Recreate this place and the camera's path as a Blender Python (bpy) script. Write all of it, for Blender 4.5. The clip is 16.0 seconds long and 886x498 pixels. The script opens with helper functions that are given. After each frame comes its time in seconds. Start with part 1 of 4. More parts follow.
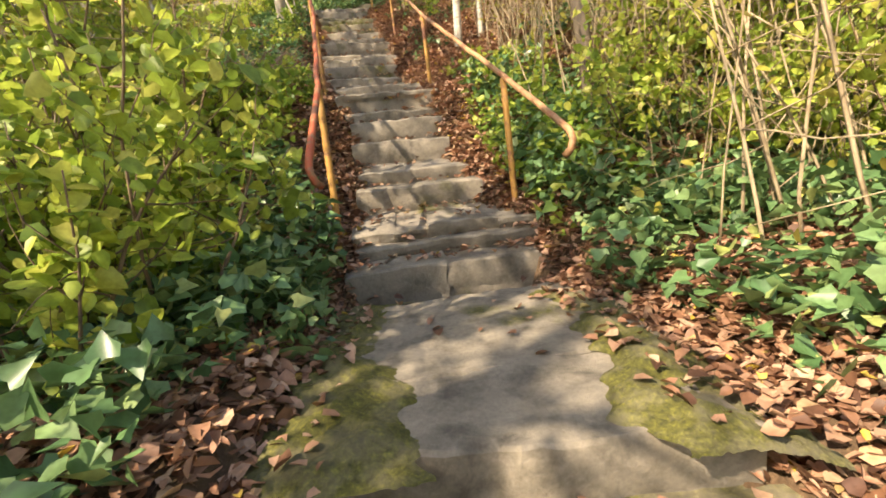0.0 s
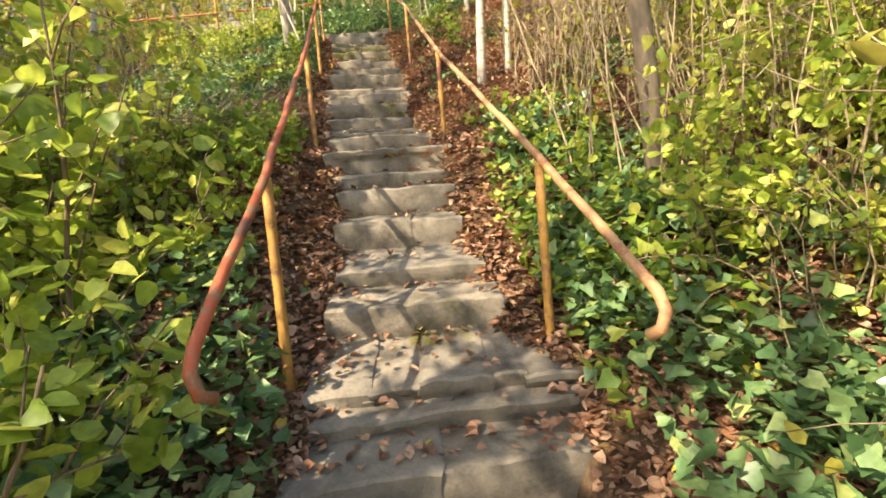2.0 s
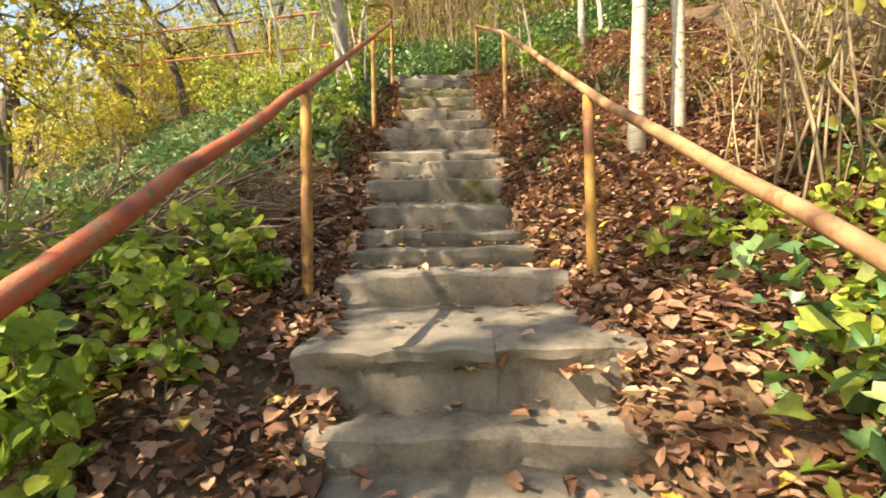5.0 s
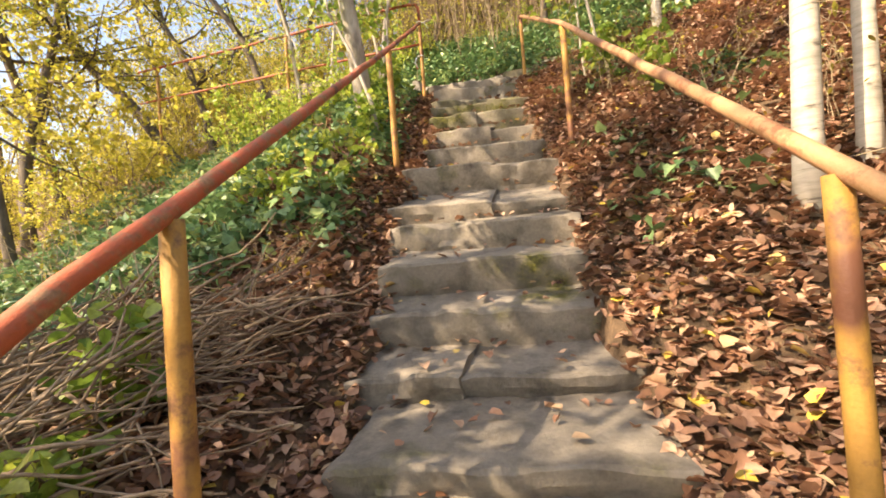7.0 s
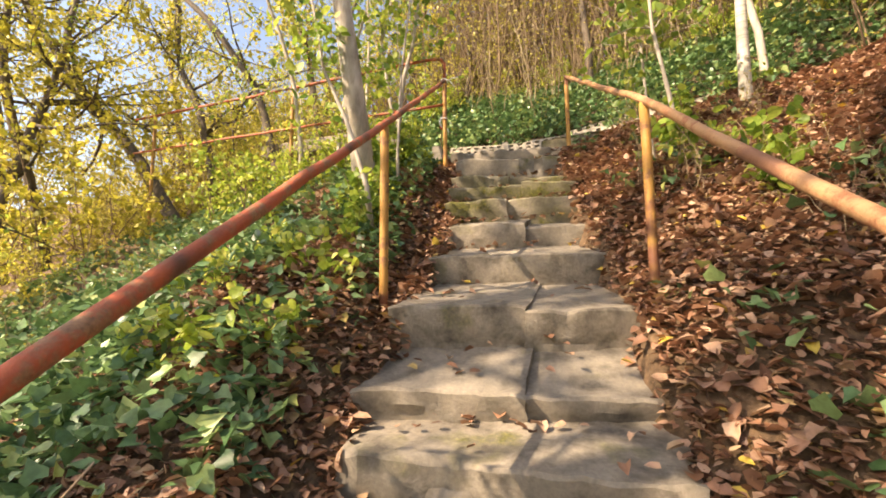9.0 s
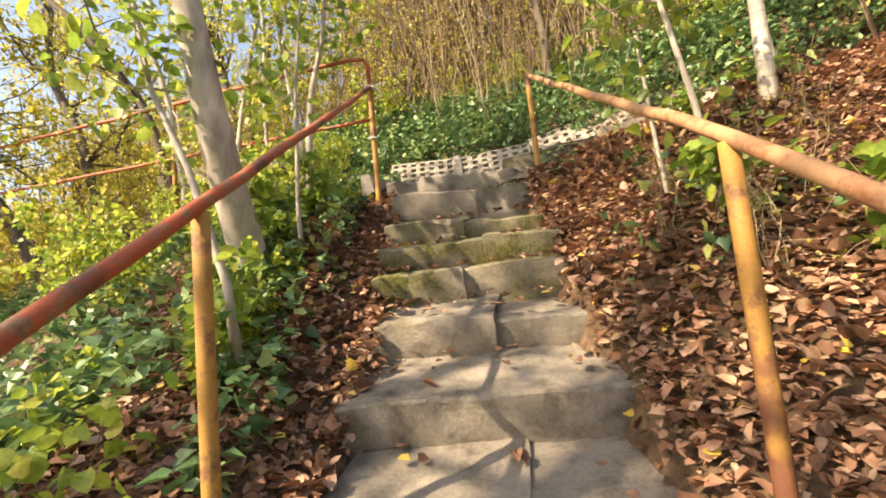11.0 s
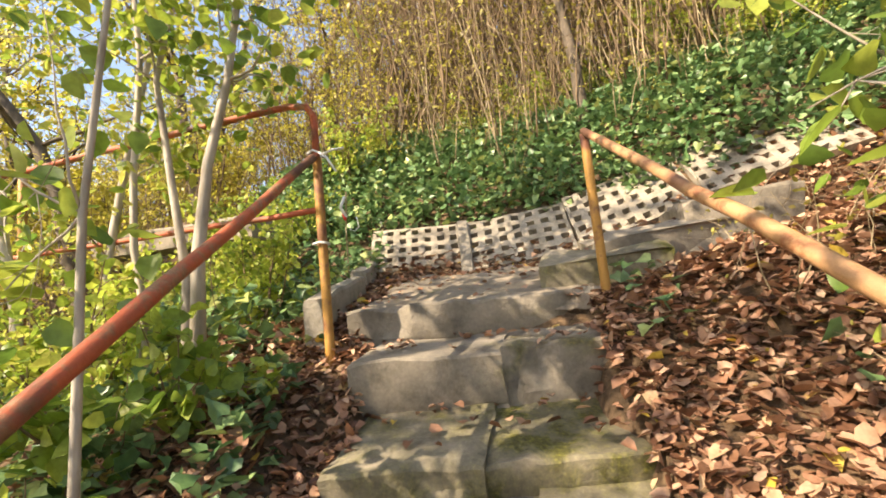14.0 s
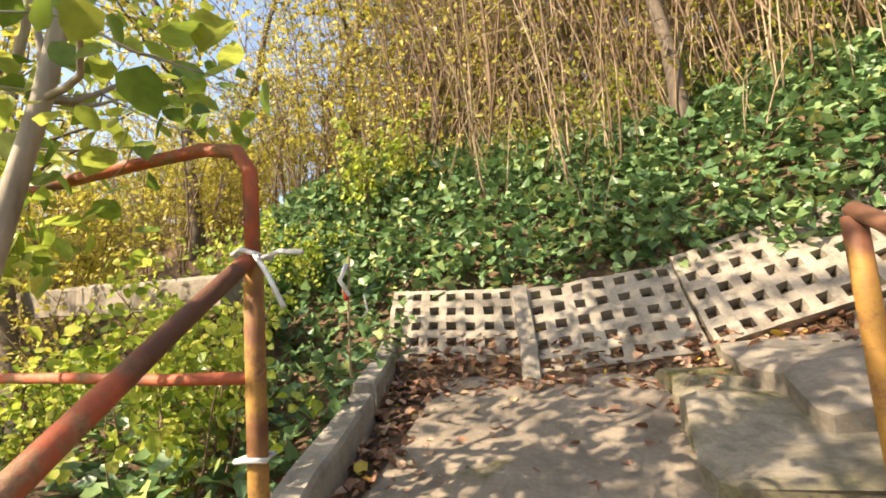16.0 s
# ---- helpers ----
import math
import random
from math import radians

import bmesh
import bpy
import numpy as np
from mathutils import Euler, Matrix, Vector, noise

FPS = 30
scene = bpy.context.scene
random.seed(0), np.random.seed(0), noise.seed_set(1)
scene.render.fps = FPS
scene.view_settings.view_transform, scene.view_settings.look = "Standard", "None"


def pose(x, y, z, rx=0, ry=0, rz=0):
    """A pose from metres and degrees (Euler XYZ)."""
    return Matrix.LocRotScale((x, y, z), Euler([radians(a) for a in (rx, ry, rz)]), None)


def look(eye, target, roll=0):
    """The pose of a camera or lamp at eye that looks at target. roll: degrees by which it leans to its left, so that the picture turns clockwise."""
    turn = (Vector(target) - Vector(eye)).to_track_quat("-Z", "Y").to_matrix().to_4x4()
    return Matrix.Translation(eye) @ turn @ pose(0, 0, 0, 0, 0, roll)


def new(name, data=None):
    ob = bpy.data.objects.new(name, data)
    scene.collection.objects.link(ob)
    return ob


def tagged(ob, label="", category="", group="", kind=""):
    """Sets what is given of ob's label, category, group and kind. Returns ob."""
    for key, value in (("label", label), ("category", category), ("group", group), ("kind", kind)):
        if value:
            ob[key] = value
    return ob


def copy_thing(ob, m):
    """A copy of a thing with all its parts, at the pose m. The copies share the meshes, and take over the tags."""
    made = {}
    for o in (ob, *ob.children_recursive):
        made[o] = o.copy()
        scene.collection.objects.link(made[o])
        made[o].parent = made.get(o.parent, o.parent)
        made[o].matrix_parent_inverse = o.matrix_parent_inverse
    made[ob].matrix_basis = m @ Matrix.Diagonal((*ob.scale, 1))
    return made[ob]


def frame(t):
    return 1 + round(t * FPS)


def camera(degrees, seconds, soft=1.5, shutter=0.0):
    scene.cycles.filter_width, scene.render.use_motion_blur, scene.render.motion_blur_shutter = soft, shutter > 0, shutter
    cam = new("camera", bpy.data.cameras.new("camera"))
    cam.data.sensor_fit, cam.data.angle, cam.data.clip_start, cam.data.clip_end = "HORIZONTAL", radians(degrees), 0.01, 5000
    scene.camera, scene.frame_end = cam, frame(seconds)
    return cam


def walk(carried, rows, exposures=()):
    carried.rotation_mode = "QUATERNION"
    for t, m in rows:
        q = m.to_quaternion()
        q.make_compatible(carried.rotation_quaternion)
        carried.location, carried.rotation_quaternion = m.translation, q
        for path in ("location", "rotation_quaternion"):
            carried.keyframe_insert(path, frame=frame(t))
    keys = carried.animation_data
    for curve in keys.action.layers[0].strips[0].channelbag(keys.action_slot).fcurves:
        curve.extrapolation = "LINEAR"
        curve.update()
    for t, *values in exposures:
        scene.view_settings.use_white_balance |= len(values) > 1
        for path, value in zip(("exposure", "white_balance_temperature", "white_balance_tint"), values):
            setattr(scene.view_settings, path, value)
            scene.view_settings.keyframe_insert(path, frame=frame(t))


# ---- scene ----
cam = camera(89.5, 16.0, 1.8)
PATH = [
    (0, (0.874, -1.972, 1.983), (0.992, 0.012, 1.761), -6.9),
    (0.5, (0.912, -1.730, 2.122), (1.027, 0.255, 1.906), -7.2),
    (1, (1.002, -1.514, 2.254), (1.066, 0.474, 2.039), -6.5),
    (1.5, (1.021, -1.244, 2.391), (1.038, 0.748, 2.218), -4.5),
    (2, (1.081, -0.966, 2.541), (1.120, 1.027, 2.389), -4.9),
    (2.5, (1.029, -0.685, 2.645), (0.981, 1.309, 2.499), -3.1),
    (3, (0.969, -0.310, 2.810), (0.925, 1.685, 2.671), -2.7),
    (3.5, (0.982, 0.167, 2.867), (0.819, 2.157, 2.745), -2.4),
    (4, (0.907, 0.694, 2.978), (0.632, 2.675, 2.988), -1.8),
    (4.5, (0.920, 1.124, 3.135), (0.677, 3.109, 3.177), -1.1),
    (4.7, (0.906, 1.236, 3.231), (0.673, 3.222, 3.285), -0.8),
    (6.8, (0.801, 2.338, 3.885), (0.285, 4.269, 3.930), -4.1),
    (7, (0.791, 2.447, 3.965), (0.309, 4.388, 4.009), -4.2),
    (7.5, (0.765, 2.615, 4.154), (0.272, 4.553, 4.221), -4.2),
    (8, (0.662, 2.847, 4.308), (0.001, 4.729, 4.455), -4.3),
    (8.5, (0.662, 3.222, 4.440), (0.071, 5.119, 4.665), -1.8),
    (9, (0.641, 3.545, 4.651), (0.062, 5.445, 4.881), -0.5),
    (9.5, (0.523, 3.954, 4.861), (0.033, 5.878, 5.110), -1.4),
    (9.7, (0.524, 4.087, 4.927), (0.089, 6.025, 5.166), -1.3),
    (11.8, (0.496, 4.968, 5.577), (0.058, 6.909, 5.775), -6.5),
    (12, (0.469, 5.055, 5.659), (0.026, 6.995, 5.860), -6.0),
    (12.5, (0.479, 5.280, 5.822), (0.023, 7.214, 6.052), -5.2),
    (13, (0.394, 5.515, 5.916), (-0.180, 7.417, 6.142), -5.3),
    (13.5, (0.302, 5.803, 6.133), (-0.224, 7.719, 6.367), -5.5),
    (14, (0.308, 6.112, 6.294), (-0.114, 8.054, 6.532), -5.8),
    (14.5, (0.218, 6.356, 6.419), (-0.382, 8.247, 6.675), -4.9),
    (15, (0.093, 6.688, 6.644), (-0.460, 8.594, 6.893), -5.2),
    (15.5, (0.096, 6.977, 6.774), (-0.433, 8.891, 7.012), -4.5),
    (16, (0.005, 7.206, 6.936), (-0.553, 9.111, 7.171), -4.3),
]
walk(cam, [(t, look(eye, target, roll)) for t, eye, target, roll in PATH], [(0.0, 1.32, 7600.0, 12.0), (2.0, 1.45, 7600.0, 10.0), (3.5, 1.45, 7700.0, 9.0), (4.5, 1.4, 7800.0, 7.0), (7.0, 1.5, 8000.0, 16.0), (9.0, 1.36, 8200.0, 17.0), (12.0, 1.36, 7800.0, 13.0), (14.0, 1.36, 7600.0, 13.0), (16.0, 1.36, 7500.0, 14.0)])

# ---- world, sun, exposure ----
world = bpy.data.worlds.new("world")
scene.world = world
world.use_nodes = True
_bg = world.node_tree.nodes["Background"]
_sky = world.node_tree.nodes.new("ShaderNodeTexSky")
_sky.sky_type, _sky.sun_disc = "NISHITA", False
SUN_ELEVATION, SUN_FROM = radians(41), Vector((-0.71, -0.70, 0.0)).normalized()
_sky.sun_elevation = SUN_ELEVATION
_sky.sun_rotation = math.atan2(SUN_FROM.x, SUN_FROM.y)
_sky.dust_density, _sky.air_density = 1.5, 1.0
world.node_tree.links.new(_sky.outputs[0], _bg.inputs[0])
_bg.inputs[1].default_value = 0.15
sun = new("sun", bpy.data.lights.new("sun", "SUN"))
sun.data.energy, sun.data.angle, sun.data.color = 5.0, radians(0.53), (1.0, 0.90, 0.74)
_toward = SUN_FROM * math.cos(SUN_ELEVATION) + Vector((0, 0, math.sin(SUN_ELEVATION)))
sun.matrix_world = look(_toward * 60, (0, 0, 0))


# ---- materials ----
def shader(name):
    m = bpy.data.materials.new(name)
    m.use_nodes = True
    t = m.node_tree
    return m, t, t.nodes["Principled BSDF"]


def node(t, kind, inputs=(), operation=""):
    n = t.nodes.new(kind)
    if operation:
        n.operation = operation
    for k, v in dict(inputs).items():
        if isinstance(v, bpy.types.NodeSocket):
            t.links.new(v, n.inputs[k])
        else:
            n.inputs[k].default_value = v
    return n


def ramp(t, fac, stops):
    r = t.nodes.new("ShaderNodeValToRGB")
    t.links.new(fac, r.inputs[0])
    e = r.color_ramp.elements
    while len(e) < len(stops):
        e.new(0.5)
    for el, (p, c) in zip(e, stops):
        el.position, el.color = p, (*c, 1)
    return r.outputs[0]


def mix(t, fac, a, b, how="MIX"):
    n = t.nodes.new("ShaderNodeMix")
    n.data_type, n.blend_type = "RGBA", how
    for i, v in ((0, fac), (6, a), (7, b)):
        if isinstance(v, bpy.types.NodeSocket):
            t.links.new(v, n.inputs[i])
        else:
            n.inputs[i].default_value = v if i == 0 else (*v, 1)
    return n.outputs[2]


def noise_tex(t, scale, detail=4.0, rough=0.6, vec=None):
    n = node(t, "ShaderNodeTexNoise", {"Scale": scale, "Detail": detail, "Roughness": rough})
    if vec is None:
        vec = node(t, "ShaderNodeTexCoord").outputs["Object"]
    t.links.new(vec, n.inputs["Vector"])
    return n.outputs[0]


def bump(t, bsdf, height, strength=0.4, distance=0.02):
    b = node(t, "ShaderNodeBump", {"Strength": strength, "Distance": distance, "Height": height})
    t.links.new(b.outputs[0], bsdf.inputs["Normal"])


def leaf_material(name, stops, through_light=0.45, gloss=0.45):
    m, t, p = shader(name)
    isl = node(t, "ShaderNodeNewGeometry").outputs["Random Per Island"]
    col = ramp(t, isl, stops)
    blotch = noise_tex(t, 35, 2)
    col = mix(t, 0.35, col, ramp(t, blotch, [(0.35, (0.25, 0.22, 0.12)), (0.6, (1.0, 1.0, 1.0))]), "MULTIPLY")
    t.links.new(col, p.inputs["Base Color"])
    p.inputs["Roughness"].default_value = gloss
    tr = node(t, "ShaderNodeBsdfTranslucent", {"Color": col})
    mx = node(t, "ShaderNodeMixShader", {0: through_light})
    t.links.new(p.outputs[0], mx.inputs[1])
    t.links.new(tr.outputs[0], mx.inputs[2])
    t.links.new(mx.outputs[0], t.nodes["Material Output"].inputs[0])
    return m


def bark_material(name, dark, light, scale=18, stretch=0.25):
    m, t, p = shader(name)
    tc = node(t, "ShaderNodeTexCoord").outputs["Object"]
    mp = node(t, "ShaderNodeMapping", {"Vector": tc, "Scale": (1, 1, stretch)})
    n = noise_tex(t, scale, 6, 0.65, mp.outputs[0])
    big = noise_tex(t, 3, 3)
    c = ramp(t, n, [(0.3, dark), (0.65, light)])
    c = mix(t, 0.5, c, ramp(t, big, [(0.3, (0.45, 0.42, 0.38)), (0.65, (1, 1, 1))]), "MULTIPLY")
    t.links.new(c, p.inputs["Base Color"])
    p.inputs["Roughness"].default_value = 0.85
    bump(t, p, n, 0.5, 0.01)
    return m


def birch_material():
    m, t, p = shader("birch_bark")
    tc = node(t, "ShaderNodeTexCoord").outputs["Object"]
    mp = node(t, "ShaderNodeMapping", {"Vector": tc, "Scale": (2, 2, 14)})
    n = noise_tex(t, 3.0, 5, 0.7, mp.outputs[0])
    c = ramp(t, n, [(0.32, (0.06, 0.05, 0.04)), (0.42, (0.40, 0.36, 0.29)), (0.7, (0.58, 0.53, 0.45))])
    t.links.new(c, p.inputs["Base Color"])
    p.inputs["Roughness"].default_value = 0.7
    bump(t, p, n, 0.3, 0.005)
    return m


def concrete_material(name, moss=0.5, tone=(0.36, 0.32, 0.26), dark=(0.13, 0.115, 0.09)):
    m, t, p = shader(name)
    geo = node(t, "ShaderNodeNewGeometry")
    pos = geo.outputs["Position"]
    fine = noise_tex(t, 60, 6, 0.7, pos)
    mid = noise_tex(t, 7, 5, 0.65, pos)
    big = noise_tex(t, 1.9, 4, 0.6, pos)
    c = ramp(t, mid, [(0.3, dark), (0.52, tone), (0.75, tuple(min(1, v * 1.3) for v in tone))])
    c = mix(t, 0.5, c, ramp(t, fine, [(0.3, (0.45, 0.43, 0.4)), (0.65, (1.1, 1.08, 1.04))]), "MULTIPLY")
    c = mix(t, node(t, "ShaderNodeMath", {0: node(t, "ShaderNodeObjectInfo").outputs["Random"], 1: 0.35}, operation="MULTIPLY").outputs[0], c, (0.2, 0.18, 0.15))
    mask = node(t, "ShaderNodeMapRange", {"Value": big, "From Min": 0.66 - 0.2 * moss, "From Max": 0.74 - 0.14 * moss}).outputs[0]
    mask = node(t, "ShaderNodeMath", {0: mask, 1: node(t, "ShaderNodeMapRange", {"Value": mid, "From Min": 0.32, "From Max": 0.55}).outputs[0]}, operation="MULTIPLY").outputs[0]
    mossc = ramp(t, fine, [(0.32, (0.03, 0.03, 0.007)), (0.55, (0.10, 0.095, 0.017)), (0.78, (0.27, 0.25, 0.035))])
    c = mix(t, mask, c, mossc)
    t.links.new(c, p.inputs["Base Color"])
    p.inputs["Roughness"].default_value = 0.9
    h = node(t, "ShaderNodeMath", {0: fine, 1: mid}, operation="ADD").outputs[0]
    bump(t, p, h, 0.55, 0.012)
    return m


def pipe_material(name, paint, rust, dark, amount=0.5):
    m, t, p = shader(name)
    pos = node(t, "ShaderNodeNewGeometry").outputs["Position"]
    n, big = noise_tex(t, 14, 6, 0.7, pos), noise_tex(t, 2.6, 3, 0.6, pos)
    f = noise_tex(t, 110, 4, 0.7, pos)
    mask = node(t, "ShaderNodeMapRange", {"Value": n, "From Min": 0.62 - 0.25 * amount, "From Max": 0.72 - 0.22 * amount}).outputs[0]
    rc = ramp(t, f, [(0.3, tuple(v * 0.5 for v in rust)), (0.7, rust)])
    pc = mix(t, 0.4, paint, ramp(t, f, [(0.3, (0.6, 0.55, 0.5)), (0.7, (1.05, 1.0, 1.0))]), "MULTIPLY")
    c = mix(t, mask, pc, rc)
    c = mix(t, node(t, "ShaderNodeMapRange", {"Value": big, "From Min": 0.56, "From Max": 0.64}).outputs[0], c, dark)
    t.links.new(c, p.inputs["Base Color"])
    p.inputs["Roughness"].default_value = 0.65
    bump(t, p, f, 0.4, 0.004)
    return m


def soil_material():
    m, t, p = shader("soil")
    pos = node(t, "ShaderNodeNewGeometry").outputs["Position"]
    a, b = noise_tex(t, 24, 6, 0.7, pos), noise_tex(t, 2.2, 5, 0.6, pos)
    c = ramp(t, a, [(0.3, (0.05, 0.032, 0.018)), (0.55, (0.15, 0.095, 0.055)), (0.75, (0.27, 0.18, 0.10))])
    c = mix(t, 0.6, c, ramp(t, b, [(0.35, (0.5, 0.5, 0.45)), (0.65, (1.1, 1.0, 0.9))]), "MULTIPLY")
    t.links.new(c, p.inputs["Base Color"])
    p.inputs["Roughness"].default_value = 0.95
    bump(t, p, a, 0.8, 0.03)
    return m


def plain(name, colour, rough=0.6):
    m, t, p = shader(name)
    n = noise_tex(t, 30, 4)
    t.links.new(mix(t, 0.4, colour, ramp(t, n, [(0.3, (0.6, 0.6, 0.6)), (0.7, (1, 1, 1))]), "MULTIPLY"), p.inputs["Base Color"])
    p.inputs["Roughness"].default_value = rough
    return m


LEAF_YELLOW = leaf_material("leaf_yellow_green", [(0.0, (0.18, 0.28, 0.045)), (0.35, (0.35, 0.46, 0.07)), (0.7, (0.52, 0.60, 0.10)), (0.95, (0.66, 0.65, 0.16))], 0.5)
LEAF_GOLD = leaf_material("leaf_gold", [(0.0, (0.30, 0.30, 0.045)), (0.35, (0.48, 0.44, 0.06)), (0.7, (0.66, 0.58, 0.09)), (0.95, (0.76, 0.66, 0.16))], 0.5)
LEAF_GREEN = leaf_material("leaf_green", [(0.0, (0.12, 0.22, 0.04)), (0.5, (0.27, 0.39, 0.06)), (0.9, (0.46, 0.53, 0.10))], 0.5)
LEAF_IVY = leaf_material("leaf_ivy", [(0.0, (0.06, 0.13, 0.05)), (0.5, (0.14, 0.26, 0.10)), (0.85, (0.25, 0.37, 0.15)), (1.0, (0.42, 0.46, 0.15))], 0.25, 0.38)
LEAF_OCHRE = leaf_material("leaf_ochre", [(0.0, (0.20, 0.16, 0.04)), (0.35, (0.36, 0.31, 0.06)), (0.7, (0.50, 0.47, 0.09)), (1.0, (0.60, 0.54, 0.14))], 0.45)
LITTER = leaf_material("leaf_litter", [(0.0, (0.09, 0.04, 0.024)), (0.25, (0.25, 0.12, 0.065)), (0.55, (0.40, 0.21, 0.13)), (0.9, (0.55, 0.355, 0.24)), (0.975, (0.56, 0.38, 0.22)), (0.99, (0.64, 0.46, 0.08))], 0.15, 0.6)
STEM_TAN = bark_material("stem_tan", (0.20, 0.14, 0.08), (0.50, 0.40, 0.26), 30)
STEM_DRY = bark_material("stem_dry", (0.14, 0.085, 0.05), (0.40, 0.29, 0.19), 24)
STEM_BROWN = bark_material("stem_brown", (0.10, 0.065, 0.04), (0.28, 0.19, 0.11), 30)
BARK_GREY = bark_material("bark_grey", (0.25, 0.21, 0.165), (0.56, 0.50, 0.42), 14)
BARK_DARK = bark_material("bark_dark", (0.05, 0.04, 0.03), (0.17, 0.13, 0.09), 20)
BIRCH = birch_material()
STEP = concrete_material("step_concrete", 0.35, (0.26, 0.225, 0.18), (0.085, 0.072, 0.056))
STEP_MOSSY = concrete_material("step_concrete_mossy", 1.35, (0.30, 0.26, 0.20), (0.09, 0.08, 0.05))
PANEL = concrete_material("panel_concrete", 0.1, (0.34, 0.30, 0.24), (0.13, 0.11, 0.085))
KERB = concrete_material("kerb_concrete", 0.1, (0.36, 0.33, 0.28), (0.17, 0.15, 0.12))
RAIL = pipe_material("rail_rust", (0.45, 0.105, 0.045), (0.36, 0.19, 0.10), (0.12, 0.05, 0.03), 0.55)
RAIL_TAN = pipe_material("rail_faded", (0.46, 0.26, 0.13), (0.40, 0.16, 0.075), (0.20, 0.09, 0.05), 0.5)
POST = pipe_material("post_ochre", (0.44, 0.235, 0.055), (0.30, 0.14, 0.06), (0.16, 0.06, 0.03), 0.45)
SOIL = soil_material()
EARTH = concrete_material("packed_earth", 0.0, (0.27, 0.22, 0.165), (0.15, 0.12, 0.085))
MOSS = concrete_material("moss", 3.2, (0.22, 0.19, 0.10), (0.07, 0.06, 0.02))
CLOTH = plain("white_ribbon", (0.75, 0.75, 0.75))
RED = plain("red_ribbon", (0.7, 0.05, 0.04))


# ---- mesh helpers ----
rng = np.random.default_rng(7)


def finish(name, verts, faces, material, parent=None, smooth=False):
    me = bpy.data.meshes.new(name)
    me.from_pydata(verts, [], faces)
    me.materials.append(material)
    if smooth:
        me.shade_smooth()
    ob = new(name, me)
    if parent is not None:
        ob.parent = parent
    return ob


def part(name, bm, material, parent=None, label="", smooth=False):
    me = bpy.data.meshes.new(name)
    bm.normal_update()
    bm.to_mesh(me)
    bm.free()
    me.materials.append(material)
    if smooth:
        me.shade_smooth()
        me.set_sharp_from_angle(angle=radians(28))
    ob = new(name, me)
    if parent is not None:
        ob.parent = parent
    return tagged(ob, label)


def tube_arrays(points, radii, sides=6):
    """Rings of a tube along points."""
    pts = np.asarray(points, float)
    n = len(pts)
    d = np.gradient(pts, axis=0)
    d /= np.linalg.norm(d, axis=1)[:, None] + 1e-9
    ref = np.array([1.0, 0, 0]) if abs(d[0, 0]) < 0.8 else np.array([0, 1.0, 0])
    a = np.cross(d, ref)
    a /= np.linalg.norm(a, axis=1)[:, None] + 1e-9
    b = np.cross(d, a)
    ang = np.linspace(0, 2 * np.pi, sides, endpoint=False)
    r = np.broadcast_to(np.asarray(radii, float), (n,))
    v = pts[:, None] + r[:, None, None] * (np.cos(ang)[None, :, None] * a[:, None] + np.sin(ang)[None, :, None] * b[:, None])
    v = v.reshape(-1, 3)
    f = []
    for i in range(n - 1):
        for j in range(sides):
            k = (j + 1) % sides
            f.append((i * sides + j, i * sides + k, (i + 1) * sides + k, (i + 1) * sides + j))
    f.append(tuple(range(sides - 1, -1, -1)))
    f.append(tuple(range((n - 1) * sides, n * sides)))
    return v, f


class Build:
    """Collects tubes into one mesh."""

    def __init__(self):
        self.v, self.f, self.n = [], [], 0

    def add(self, v, f):
        self.f += [tuple(i + self.n for i in q) for q in f]
        self.v.append(v)
        self.n += len(v)

    def tube(self, points, radii, sides=6):
        self.add(*tube_arrays(points, radii, sides))

    def make(self, name, material, parent=None, smooth=True):
        return finish(name, np.concatenate(self.v).tolist(), self.f, material, parent, smooth)


LEAF_OUTLINES = {
    "oval": [(0.0, 0.0), (0.25, 0.30), (0.21, 0.70), (0.0, 1.0)],
    "broad": [(0.0, 0.02), (0.30, 0.06), (0.42, 0.40), (0.27, 0.75), (0.0, 1.0)],
    "ivy": [(0.0, 0.10), (0.34, -0.02), (0.46, 0.30), (0.24, 0.58), (0.0, 1.0)],
    "maple": [(0.0, 0.0), (0.42, 0.20), (0.34, 0.68), (0.0, 1.0)],
}


def kite_leaves(at, along, normal, size, wide=0.3):
    """Plain folded kites, for leaves that are never near."""
    along = along / (np.linalg.norm(along, axis=1)[:, None] + 1e-9)
    side = np.cross(along, normal)
    side /= np.linalg.norm(side, axis=1)[:, None] + 1e-9
    up = np.cross(side, along)
    s = np.asarray(size)[:, None]
    mid = at + s * 0.45 * along + s * 0.1 * up
    v = np.stack([at, mid + s * wide * side, at + s * along, mid - s * wide * side], axis=1)
    return v.reshape(-1, 3), np.arange(len(at) * 4).reshape(-1, 4)


